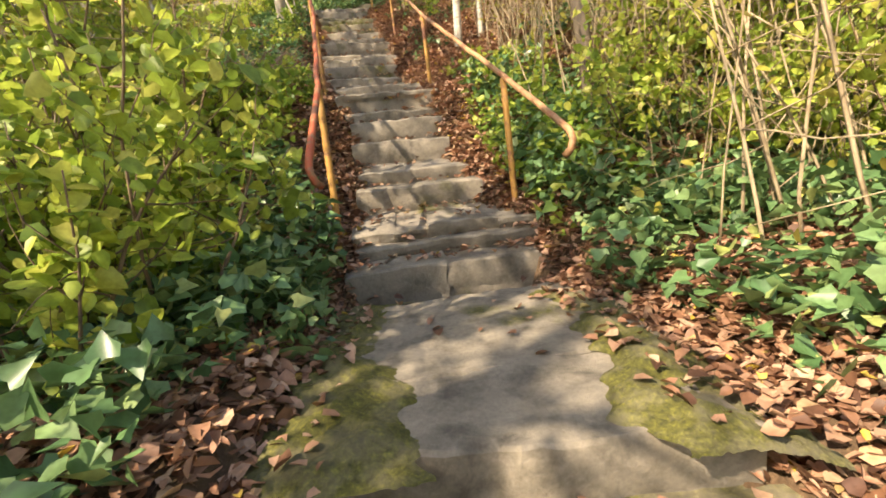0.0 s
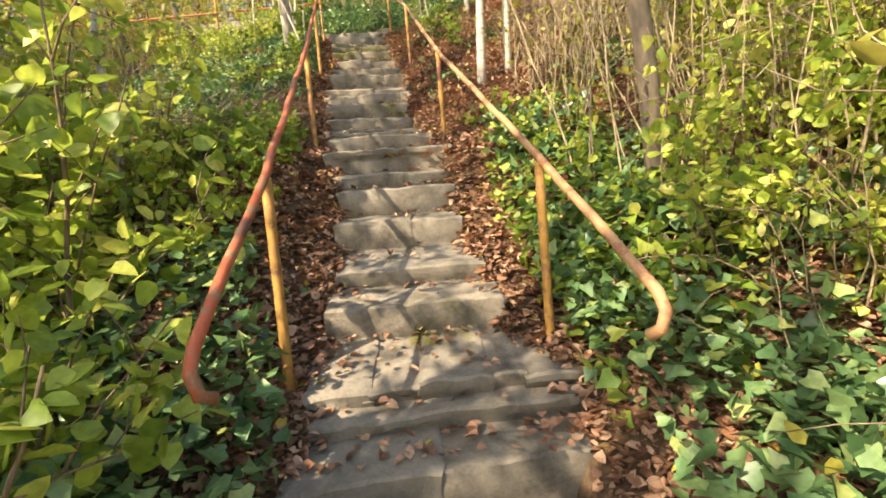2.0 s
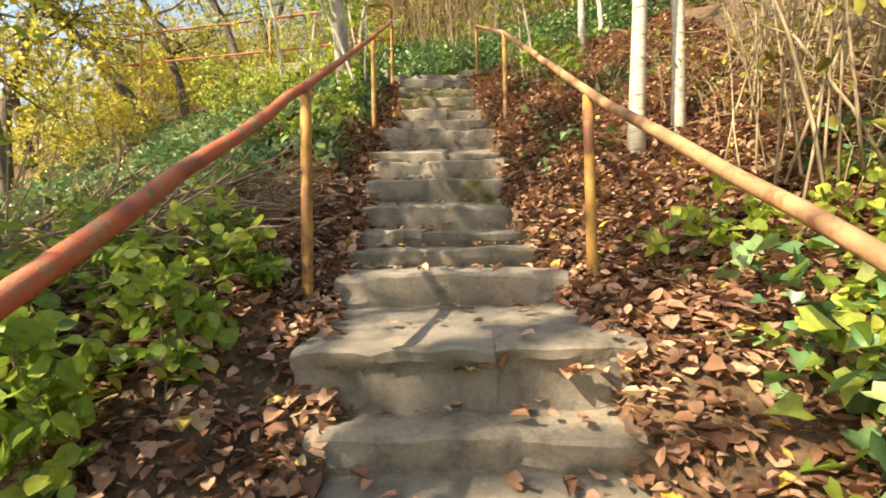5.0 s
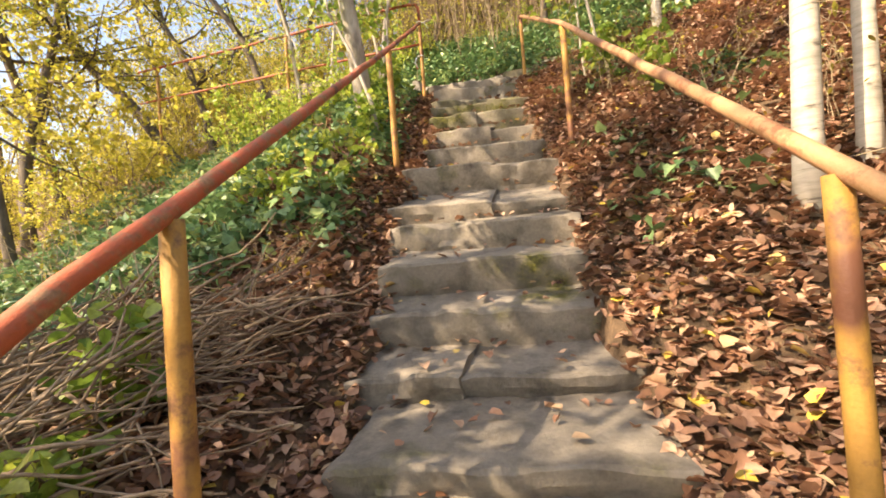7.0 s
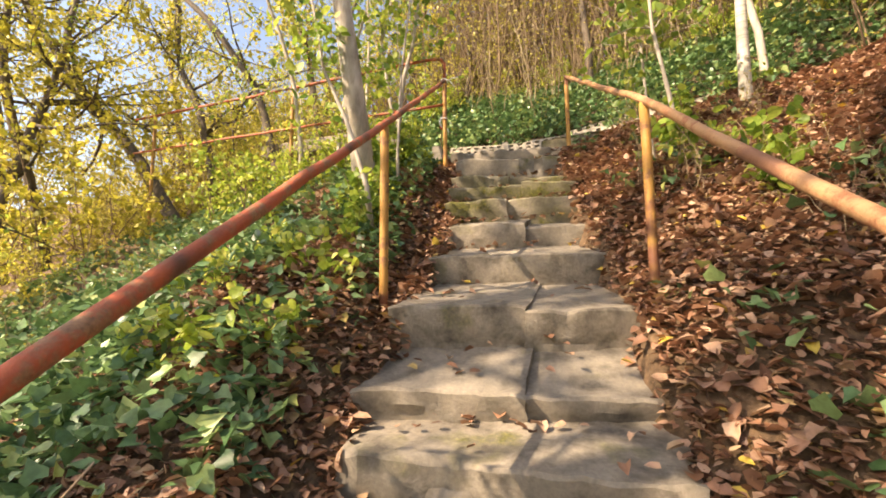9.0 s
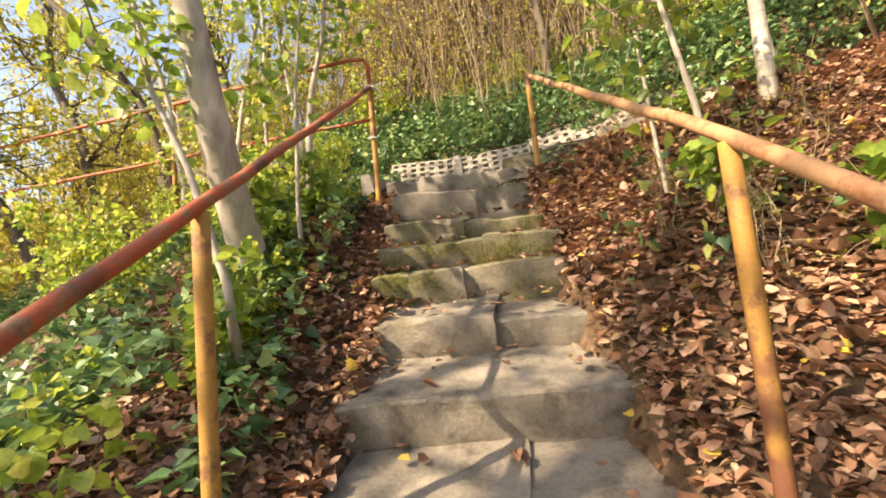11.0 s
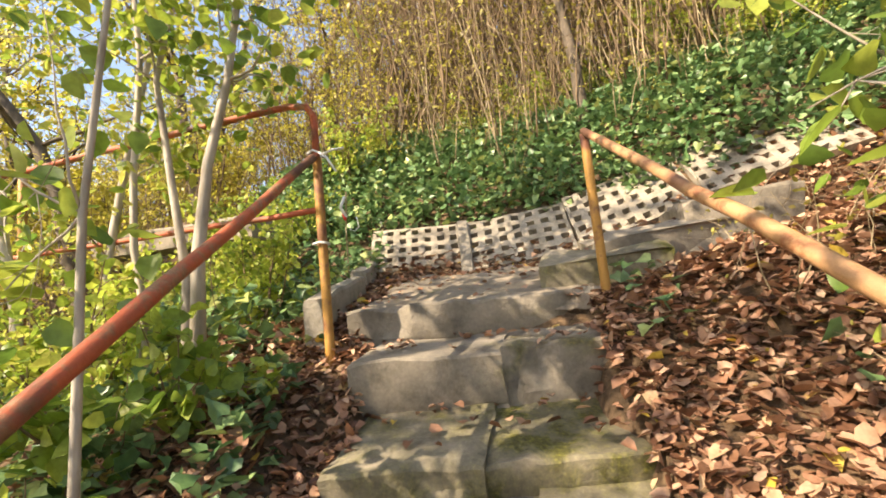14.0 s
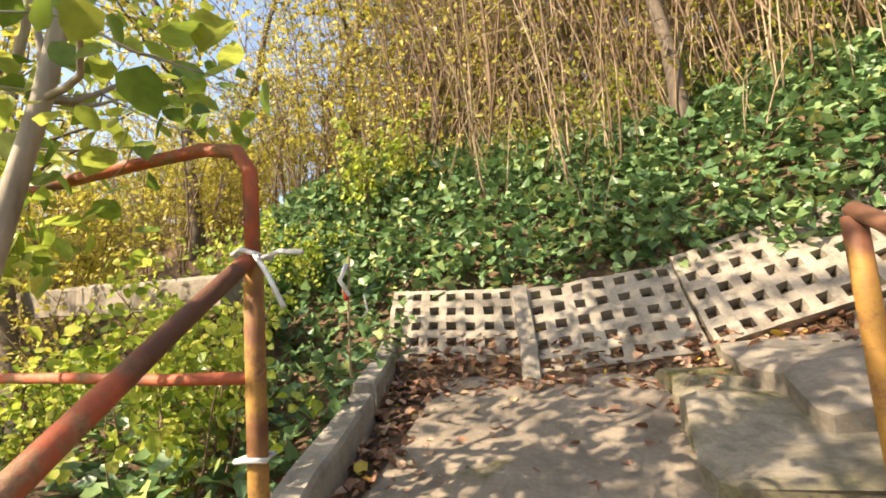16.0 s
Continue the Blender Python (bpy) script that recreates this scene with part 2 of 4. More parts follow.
def leaves_arrays(at, along, normal, size, outline="oval", fold=0.25):
    """Folded leaf blades: places, directions, facing, sizes."""
    half = np.array(LEAF_OUTLINES[outline])
    k = len(half)
    o = np.concatenate([half, half[k - 2:0:-1] * np.array([-1.0, 1.0])])
    n = len(at)
    along = along / (np.linalg.norm(along, axis=1)[:, None] + 1e-9)
    side = np.cross(along, normal)
    side /= np.linalg.norm(side, axis=1)[:, None] + 1e-9
    up = np.cross(side, along)
    s = np.asarray(size)[:, None, None]
    bend = rng.uniform(-0.1, 0.45, n)[:, None]
    lift = np.abs(o[None, :, 0]) * fold * rng.uniform(0.2, 2.0, n)[:, None] - bend * o[None, :, 1] ** 2
    v = at[:, None] + s * (o[None, :, 0, None] * side[:, None] + o[None, :, 1, None] * along[:, None] + lift[:, :, None] * up[:, None])
    base = np.arange(n)[:, None] * (2 * k - 2)
    q = np.concatenate([base + np.arange(k), base + np.concatenate([[0], np.arange(k - 1, 2 * k - 2)])], axis=0)
    return v.reshape(-1, 3), q


def leaves_mesh(name, at, along, normal, size, material, parent=None, outline="oval", fold=0.25):
    v, q = kite_leaves(at, along, normal, size) if outline == "kite" else leaves_arrays(at, along, normal, size, outline, fold)
    me = bpy.data.meshes.new(name)
    me.vertices.add(len(v))
    me.vertices.foreach_set("co", v.ravel())
    me.loops.add(q.size)
    me.loops.foreach_set("vertex_index", q.ravel().astype(np.int32))
    me.polygons.add(len(q))
    me.polygons.foreach_set("loop_start", (np.arange(len(q)) * q.shape[1]).astype(np.int32))
    me.update(calc_edges=True)
    me.materials.append(material)
    ob = new(name, me)
    if parent is not None:
        ob.parent = parent
    return ob


def random_dirs(n, up=0.0):
    d = rng.normal(size=(n, 3))
    d[:, 2] += up
    return d / np.linalg.norm(d, axis=1)[:, None]


# ---- the lie of the land ----
# nose y, nose z, foot z, left x, right x, skew, mossy
STEPS = [
    (-1.81, 0.96, 0.78, 0.45, 1.90, 0.00, 1),
    (-1.38, 1.16, 0.98, 0.43, 1.87, -0.05, 1),
    (-0.98, 1.38, 1.20, 0.55, 1.62, -0.12, 0),
    (0.58, 1.625, 1.44, 0.46, 1.62, 0.13, 0),
    (0.82, 1.735, 1.65, 0.50, 1.66, 0.10, 0),
    (0.91, 1.83, 1.745, 0.48, 1.73, 0.10, 0),
    (1.30, 2.11, 1.94, 0.50, 1.41, 0.05, 0),
    (1.66, 2.25, 2.14, 0.50, 1.37, 0.04, 0),
    (2.02, 2.54, 2.35, 0.44, 1.28, 0.05, 0),
    (2.35, 2.77, 2.57, 0.41, 1.27, 0.05, 0),
    (2.56, 2.90, 2.79, 0.36, 1.26, 0.08, 0),
    (2.735, 2.995, 2.92, 0.37, 1.25, 0.11, 0),
    (2.675, 3.108, 3.03, 0.27, 1.30, 0.12, 0),
    (3.17, 3.31, 3.17, 0.22, 1.15, 0.10, 0),
    (3.59, 3.42, 3.32, 0.13, 1.08, 0.10, 0),
    (4.03, 3.545, 3.44, 0.01, 1.08, 0.15, 0),
    (4.37, 3.735, 3.58, -0.02, 1.02, 0.18, 0),
    (4.59, 3.955, 3.80, -0.06, 0.97, 0.18, 0),
    (4.90, 4.165, 4.01, -0.16, 0.94, 0.02, 0),
    (5.22, 4.315, 4.20, -0.22, 0.97, 0.14, 0),
    (5.60, 4.63, 4.46, -0.22, 0.91, 0.20, 0),
    (6.30, 4.935, 4.76, -0.27, 0.85, 0.16, 0),
    (6.66, 5.20, 5.03, -0.26, 0.75, 0.04, 0),
    (6.92, 5.435, 5.27, -0.36, 0.66, 0.06, 1),
    (7.18, 5.595, 5.46, -0.38, 0.66, 0.18, 1),
    (7.54, 5.795, 5.65, -0.45, 0.61, 0.22, 1),
    (7.95, 6.08, 5.87, -0.52, 0.54, 0.22, 0),
    (8.30, 6.30, 6.12, -0.68, 0.56, 0.16, 0),
]
PROFILE_Y = [-60, -8, -3.0, -1.81, -0.94, 0.45, 0.9, 1.45, 2.0, 2.8, 3.9, 4.9, 5.55, 6.25, 6.9, 7.5, 7.95, 8.4, 9.6, 10.1, 11.0, 13.5, 30, 60, 300]
PROFILE_Z = [-14, -1.6, 0.5, 0.87, 1.29, 1.45, 1.74, 2.02, 2.36, 3.08, 3.43, 4.05, 4.55, 4.86, 5.34, 5.7, 5.99, 6.25, 6.5, 6.88, 7.85, 9.3, 16, 23, 23]
AXIS_Y = [-3, 0.61, 1.64, 2.54, 3.19, 4.39, 5.51, 6.65, 7.18, 7.86, 9, 12]
AXIS_X = [1.2, 1.08, 0.92, 0.82, 0.7, 0.48, 0.34, 0.23, 0.11, 0.01, -0.1, -0.2]


def axis_x(y):
    return np.interp(y, AXIS_Y, AXIS_X)


def on_steps(x, y):
    """How far inside the edges of the steps a place lies, sideways."""
    rows = [r[0] for r in STEPS]
    return np.minimum(x - np.interp(y, rows, [r[3] for r in STEPS]), np.interp(y, rows, [r[4] for r in STEPS]) - x) - 0.03


def bumps(x, y):
    return 0.05 * np.sin(2.1 * x + 1.3 * y) * np.sin(1.7 * y - 0.8 * x + 1) + 0.03 * np.sin(5.3 * x + 2) * np.sin(4.7 * y + 1)


def land(x, y):
    """Height of the ground."""
    x, y = np.asarray(x, float), np.asarray(y, float)
    s = x - axis_x(y)
    z = np.interp(y, PROFILE_Y, PROFILE_Z)
    bank = np.interp(s, [-80, -14, -4, -2.2, -1.25, -0.8, -0.62, 0.75, 1.5, 5, 14, 80], [-3.2, -2.4, -0.5, 0.0, 0.2, 0.17, 0.05, 0.05, 0.22, 1.15, 3.2, 6])
    bank = np.where((s < 0) & (bank > 0), bank * np.clip((8.1 - y) / 0.6, 0.0, 1.0), bank)
    bank = np.where((s > 0) & (y > 8.2), bank * np.interp(y, [8.2, 8.8, 9.8, 10.5], [1.0, 0.2, 0.2, 1.0]), bank)
    near = np.clip((np.abs(s) - 0.62) / 0.5, 0, 1)
    under = 0.42 * np.clip(on_steps(x, y) / 0.08, 0, 1) * ((y > -2.4) & (y < 8.4))
    return z + bank * np.clip((np.abs(s) - 0.6) / 0.2, 0, 1) + bumps(x, y) * near - under


def land_mesh():
    def spread(lo, hi, step, far):
        mid = np.arange(lo, hi + step / 2, step)
        out = np.geomspace(step, far, 26)
        return np.concatenate([lo - np.cumsum(out)[::-1], mid, hi + np.cumsum(out)])
    xs, ys = spread(-4, 5, 0.1, 60), spread(-3, 13, 0.1, 60)
    gx, gy = np.meshgrid(xs, ys)
    v = np.stack([gx, gy, land(gx, gy)], axis=-1).reshape(-1, 3)
    w = len(xs)
    f = [(j * w + i, j * w + i + 1, (j + 1) * w + i + 1, (j + 1) * w + i) for j in range(len(ys) - 1) for i in range(w - 1)]
    return tagged(finish("ground", v.tolist(), f, SOIL, None, True), "brown woodland soil of a steep hillside", "ground", kind="structure")


ground = land_mesh()


# ---- the steps ----
def stone_block(name, xl, xr, y0, z0, y1, z1, foot, material, parent=None, rough=0.012, seed=0, skew=0.0, cuts=8):
    """A worn block whose top runs from its nose (y0, z0) back to (y1, z1), with its foot bedded in the ground."""
    bm = bmesh.new()
    base = foot - 0.5
    rows = [(y0 + 0.05, base), (y0 + 0.045, foot - 0.01), (y0 + 0.03, foot + 0.02), (y0 + 0.008, (foot + z0) / 2), (y0, z0 - 0.012), (y0 + 0.008, z0), (y0 + 0.06, z0 + 0.002)]
    deep = max(2, int((y1 - y0) / 0.09))
    rows += [(y0 + 0.06 + (y1 - y0 - 0.06) * k / deep, z0 + (z1 - z0) * k / deep) for k in range(1, deep + 1)] + [(y1, base - 0.05)]
    grid = []
    for i in range(cuts + 1):
        u = i / cuts
        col = []
        for k, (y, z) in enumerate(rows):
            x = xl + (xr - xl) * u
            q = Vector((x * 3.1, y * 3.1 + seed, z * 3.1))
            j = noise.noise_vector(q) * rough * 0.6 + noise.noise_vector(q * 4) * rough * 0.5 + noise.noise_vector(q * 13) * rough * 0.25
            end = 0.01 * (1 if u in (0, 1) else 0) * noise.noise(Vector((seed + u * 9, k * 0.7, 3)))
            chip = max(0.0, noise.noise(Vector((x * 5.5, seed, 1.5))) - 0.18) * 0.09 if k in (3, 4, 5) else 0.0
            droop = (-0.008 if u in (0, 1) and k in (4, 5, 6, 7) else 0) - chip * 0.5
            col.append(bm.verts.new((x + j.x + end, y + j.y + skew * (u - 0.5) + chip, z + j.z + droop)))
        grid.append(col)
    for a, b in zip(grid, grid[1:]):
        for k in range(len(rows) - 1):
            bm.faces.new((a[k], b[k], b[k + 1], a[k + 1]))
        bm.faces.new((a[-1], b[-1], b[0], a[0]))
    bm.faces.new(grid[0][::-1])
    bm.faces.new(grid[-1])
    bmesh.ops.recalc_face_normals(bm, faces=bm.faces)
    return part(name, bm, material, parent, smooth=True)


# step number: where it is broken, and how far each further piece has moved back and up
SPLITS = {3: [(1.04, 0.02, -0.012)], 5: [(0.75, 0.012, -0.01), (0.97, -0.012, 0.012), (1.28, 0.015, 0.0), (1.44, -0.02, -0.015)], 8: [(0.93, 0.01, -0.008)], 12: [(0.86, 0.008, 0.006)], 15: [(0.42, 0.02, -0.012)], 19: [(0.42, 0.03, -0.015)], 20: [(0.40, -0.025, -0.02)], 22: [(0.28, 0.05, -0.03)], 23: [(0.12, 0.05, 0.0)], 24: [(0.22, -0.03, 0.02)], 25: [(0.05, 0.03, -0.02)], 26: [(0.10, 0.015, 0.008)]}
stair = tagged(new("stone_stairway"), "weathered concrete hillside stairway with moss and fallen leaves", "stairs", kind="structure")
for i, (y, z, foot, xl, xr, skew, mossy) in enumerate(STEPS):
    if i + 1 < len(STEPS):
        y1, z1 = STEPS[i + 1][0] + 0.1, STEPS[i + 1][2] + 0.01
    else:
        y1, z1 = y + 0.24, z + 0.0
    if i == 2:
        stone_block("step", xl + 0.06, xr + 0.10, -0.53, 1.408, 0.34, 1.47, 1.22, STEP, stair, 0.016, 51.0, 0.10, 26)
        y1, z1 = -0.50, 1.405
    if i == 11:
        z1 = z + 0.004
    cuts = SPLITS.get(i, [])
    ends = [xl] + [c[0] for c in cuts] + [xr]
    moves = [(0.0, 0.0)] + [c[1:] for c in cuts]
    for a, b, (dy, dz) in zip(ends, ends[1:], moves):
        tilt = skew * ((a + b) / 2 - (xl + xr) / 2) / (xr - xl)
        stone_block("step", a - 0.005, b + 0.005, y + dy + tilt, z + dz, y1 + dy + tilt + 0.02, z1 + dz, foot, STEP_MOSSY if mossy else STEP, stair, 0.022, i * 3.7 + a, skew * (b - a) / (xr - xl), max(6, int((b - a) * 22)))


def moss_bank(x_in, x_out, y0, y1, seed):
    """A ragged cushion of moss spilling from the slab's edge on to the ground."""
    nu, nv = 44, 90
    u, v = np.meshgrid(np.linspace(0, 1, nu), np.linspace(0, 1, nv))
    y = y0 + (y1 - y0) * v
    rag = 0.07 * np.sin(6 * v + seed) + 0.035 * np.sin(17 * v + seed * 2) + 0.02 * np.sin(41 * v + seed * 3) + 0.012 * np.sin(83 * v)
    x = x_in + (x_out - x_in) * u + rag * (1 - 0.5 * u)
    thick = 0.045 * np.clip(u / 0.25, 0, 1) ** 0.7 * np.clip((0.5 - np.abs(v - 0.5)) / 0.08, 0, 1)
    lump = 0.5 + 0.5 * np.sin(23 * x + seed) * np.sin(19 * y + 2 * seed) + 0.3 * np.sin(51 * x) * np.sin(47 * y + seed)
    z = np.interp(y, [-1.0, 0.5], [1.385, 1.465]) - 0.012 + thick * (0.5 + 0.6 * lump) + 0.009 * rng.random(u.shape) - 0.16 * np.clip(u - 0.3, 0, 1) ** 1.6
    f = [(j * nu + i, j * nu + i + 1, (j + 1) * nu + i + 1, (j + 1) * nu + i) for j in range(nv - 1) for i in range(nu - 1)]
    return tagged(finish("moss", np.stack([x, y, z], -1).reshape(-1, 3).tolist(), f, MOSS, None, True), "olive moss creeping over the slab's edge", "moss", kind="stuff")


moss_bank(0.76, 0.16, -1.06, 0.42, 1.0)
moss_bank(1.42, 1.78, -1.12, 0.30, 4.0)


# ---- handrails ----
def pipe_part(name, points, radius, material, parent, label="", sides=10, wobble=0.0):
    pts = np.array(points, float)
    if wobble:
        pts[1:-1] += rng.normal(size=(len(pts) - 2, 3)) * wobble
    v, f = tube_arrays(pts, radius, sides)
    ob = finish(name, v.tolist(), f, material, parent, True)
    return tagged(ob, label)


def along(points, step=0.25):
    out = [points[0]]
    for a, b in zip(points, points[1:]):
        n = max(1, int(math.dist(a, b) / step))
        out += [tuple(a[k] + (b[k] - a[k]) * i / n for k in range(3)) for i in range(1, n + 1)]
    return out


def post_part(parent, top, foot, radius=0.023):
    pts = along([(foot[0], foot[1], foot[2] - 0.25), foot, (top[0], top[1], top[2] + 0.0)], 0.2)
    pipe_part("post", pts, radius, POST, parent, "ochre painted steel post with rust")


RP = [(1.62, 1.205, 1.88, 2.76), (1.272, 3.357, 3.19, 4.06), (0.972, 5.798, 4.72, 5.59), (0.59, 8.378, 6.20, 7.055)]
LP = [(0.386, 0.992, 1.95, 2.765), (0.10, 3.137, 3.22, 4.075), (-0.315, 5.64, 4.76, 5.57), (-0.70, 8.06, 6.17, 7.06)]
right_rail = tagged(new("handrail"), "rusty steel pipe handrail on ochre posts, higher bank side", "handrail", "handrails beside the steps")
pipe_part("rail", along([(1.70, 0.33, 2.13), (1.725, 0.30, 2.16), (1.735, 0.30, 2.21), (1.735, 0.34, 2.26), (1.69, 0.72, 2.49)] + [(x, y, t + 0.015) for x, y, _, t in RP]), 0.019, RAIL_TAN, right_rail, "faded ochre and rust steel rail", wobble=0.003)
left_rail = tagged(new("handrail"), "rusty steel pipe handrail on ochre posts, open valley side", "handrail", "handrails beside the steps")
pipe_part("rail", along([(0.47, 0.20, 2.11), (0.445, 0.17, 2.13), (0.43, 0.17, 2.19), (0.425, 0.20, 2.25), (0.415, 0.45, 2.43)] + [(x, y, t + 0.015) for x, y, _, t in LP]), 0.019, RAIL, left_rail, "rust red steel rail", wobble=0.003)
for x, y, foot, top in RP:
    post_part(right_rail, (x, y, top), (x, y, foot))
for x, y, foot, top in LP:
    post_part(left_rail, (x, y, top), (x, y, foot))
side_rail = tagged(new("handrail"), "rusty steel pipe railing of the side path", "handrail", "handrails beside the steps")
pipe_part("rail", along([(-0.70, 8.06, 7.06), (-0.705, 8.06, 7.27), (-0.74, 8.06, 7.325), (-0.84, 8.06, 7.35), (-2.4, 8.16, 7.36), (-5.6, 8.35, 7.38)]), 0.018, RAIL, side_rail, "rust red steel top rail", wobble=0.003)
pipe_part("rail", along([(-0.70, 8.06, 6.80), (-2.4, 8.16, 6.82), (-5.6, 8.35, 6.86)]), 0.015, RAIL, side_rail, "rust red steel middle rail", wobble=0.003)
for x, y in ((-2.75, 8.18), (-5.2, 8.33)):
    post_part(side_rail, (x, y, 7.35), (x, y, float(land(x, y))))
tie = tagged(new("white_tie"), "white plastic string tied round the rusty rail joint", "string")
for k, pts in enumerate(([(-0.735, 8.03, 7.075), (-0.70, 8.02, 7.085), (-0.665, 8.04, 7.07), (-0.67, 8.085, 7.065), (-0.71, 8.095, 7.075), (-0.735, 8.03, 7.075)],
                         [(-0.67, 8.03, 7.07), (-0.62, 8.0, 7.03), (-0.57, 7.99, 6.95)], [(-0.67, 8.04, 7.06), (-0.60, 8.02, 7.07), (-0.53, 8.0, 7.06)],
                         [(-0.735, 8.03, 6.63), (-0.70, 8.025, 6.635), (-0.665, 8.045, 6.63), (-0.68, 8.09, 6.63), (-0.72, 8.09, 6.63), (-0.735, 8.03, 6.63)])):
    pipe_part("string", along(pts, 0.05), 0.006, CLOTH, tie, sides=5)


# ---- landing, kerb, lattice panels ----
def box_block(name, corners, height, material, parent=None, rough=0.01, seed=0, cuts=6):
    """A worn block standing on a four-cornered plan with its own corner heights."""
    bm = bmesh.new()
    c = [Vector(p) for p in corners]
    cols = []
    for i in range(cuts + 1):
        u = i / cuts
        a, b = c[0].lerp(c[1], u), c[3].lerp(c[2], u)
        ring = [a - Vector((0, 0, height)), a + Vector((0, 0, -0.02)), a.lerp(b, 0.08), a.lerp(b, 0.92), b + Vector((0, 0, -0.02)), b - Vector((0, 0, height))]
        cols.append([bm.verts.new(p + noise.noise_vector(p * 3 + Vector((seed, 0, 0))) * rough * 1.6 + noise.noise_vector(p * 11) * rough * 0.7) for p in ring])
    for a, b in zip(cols, cols[1:]):
        for k in range(6):
            bm.faces.new((a[k], b[k], b[(k + 1) % 6], a[(k + 1) % 6]))
    bm.faces.new(cols[0][::-1])
    bm.faces.new(cols[-1])
    bmesh.ops.recalc_face_normals(bm, faces=bm.faces)
    return part(name, bm, material, parent)


kerb = tagged(new("kerb"), "grey concrete kerb blocks edging the landing", "kerb", kind="structure")
box_block("kerb_stone", [(-0.88, 8.16, 6.38), (-1.06, 9.12, 6.55), (-0.95, 9.15, 6.55), (-0.77, 8.18, 6.38)], 0.4, KERB, kerb, seed=1)
box_block("kerb_stone", [(-1.065, 9.15, 6.58), (-1.24, 10.0, 6.76), (-1.13, 10.02, 6.76), (-0.955, 9.18, 6.58)], 0.4, KERB, kerb, seed=2)


def lattice_panel(name, origin, right, up, cols, rows, pitch, hole, margin, label):
    """A concrete slab with rows of square holes going through it."""
    right, up = Vector(right).normalized(), Vector(up).normalized()
    nrm = right.cross(up).normalized()
    thick = 0.07
    xs, ys = [0.0], [0.0]
    for n, out in ((cols, xs), (rows, ys)):
        for i in range(n):
            out += [margin + i * pitch, margin + i * pitch + hole]
        out.append(margin * 2 + (n - 1) * pitch + hole)
    bm = bmesh.new()
    def at(i, j, d):
        p = Vector(origin) + right * xs[i] + up * ys[j] + nrm * d
        return p + noise.noise_vector(p * 9) * 0.009 + nrm * 0.006 * noise.noise(p * 25)
    front = [[bm.verts.new(at(i, j, 0)) for j in range(len(ys))] for i in range(len(xs))]
    back = [[bm.verts.new(at(i, j, -thick)) for j in range(len(ys))] for i in range(len(xs))]
    solid = lambda i, j: 0 <= i < len(xs) - 1 and 0 <= j < len(ys) - 1 and not (i % 2 == 1 and j % 2 == 1)
    for i in range(len(xs) - 1):
        for j in range(len(ys) - 1):
            if not solid(i, j):
                continue
            bm.faces.new((front[i][j], front[i + 1][j], front[i + 1][j + 1], front[i][j + 1]))
            bm.faces.new((back[i][j + 1], back[i + 1][j + 1], back[i + 1][j], back[i][j]))
            for di, dj, a, b in ((-1, 0, (i, j), (i, j + 1)), (1, 0, (i + 1, j + 1), (i + 1, j)), (0, -1, (i + 1, j), (i, j)), (0, 1, (i, j + 1), (i + 1, j + 1))):
                if not solid(i + di, j + dj):
                    bm.faces.new((front[a[0]][a[1]], front[b[0]][b[1]], back[b[0]][b[1]], back[a[0]][a[1]]))
    bmesh.ops.recalc_face_normals(bm, faces=bm.faces)
    return tagged(part(name, bm, PANEL), label, "retaining slab", "lattice slabs above the landing", "structure")


lattice_panel("lattice_wall", (-1.14, 9.70, 6.58), (1, -0.02, -0.05), Vector((-0.08, 0.42, 0.50)), 7, 5, 0.118, 0.062, 0.03, "pale concrete lattice slab with square holes")
lattice_panel("lattice_wall", (-0.26, 9.63, 6.52), (1, 0.10, 0.10), Vector((-0.06, 0.46, 0.50)), 7, 5, 0.124, 0.064, 0.03, "pale concrete lattice slab with square holes")
lattice_panel("lattice_wall", (0.63, 9.74, 6.625), (1, 0.16, 0.27), Vector((-0.10, 0.46, 0.54)), 8, 5, 0.126, 0.064, 0.03, "worn concrete lattice slab with square holes")
lattice_panel("lattice_wall", (1.62, 9.88, 6.93), (1, 0.10, 0.22), Vector((-0.10, 0.48, 0.54)), 10, 5, 0.128, 0.064, 0.03, "worn concrete lattice slab with square holes")
_o, _r, _u = Vector((-0.315, 9.60, 6.50)), Vector((0.105, -0.002, -0.003)), Vector((-0.08, 0.43, 0.50)).normalized() * 0.66
_n = _r.cross(_u).normalized() * 0.015
tagged(box_block("lattice_strip", [_o + _n, _o + _u + _n, _o + _u + _r + _n, _o + _r + _n], 0.07, PANEL, None, 0.008, 3), "plain concrete strip between lattice slabs", "retaining slab", "lattice slabs above the landing", "structure")
upper = tagged(new("stone_stairway"), "mossy rough stone steps turning up beside the landing", "stairs", kind="structure")
box_block("step", [(0.30, 8.54, 6.44), (0.31, 9.58, 6.53), (0.98, 9.60, 6.54), (0.95, 8.50, 6.46)], 0.4, STEP_MOSSY, upper, 0.06, 5, 12)
box_block("step", [(0.68, 8.80, 6.60), (0.62, 9.62, 6.66), (1.35, 9.70, 6.70), (1.40, 8.86, 6.64)], 0.4, STEP, upper, 0.05, 8, 12)
box_block("step", [(1.22, 9.12, 6.76), (1.2, 9.74, 6.80), (1.85, 9.80, 6.84), (1.85, 9.16, 6.80)], 0.4, STEP, upper, 0.05, 11, 10)
xs, ys = np.linspace(-0.80, 0.62, 40), np.linspace(8.36, 9.66, 36)
gx, gy = np.meshgrid(xs, ys)
edge = np.minimum(np.minimum(gx - xs[0], xs[-1] - gx), np.minimum(gy - ys[0], ys[-1] - gy))
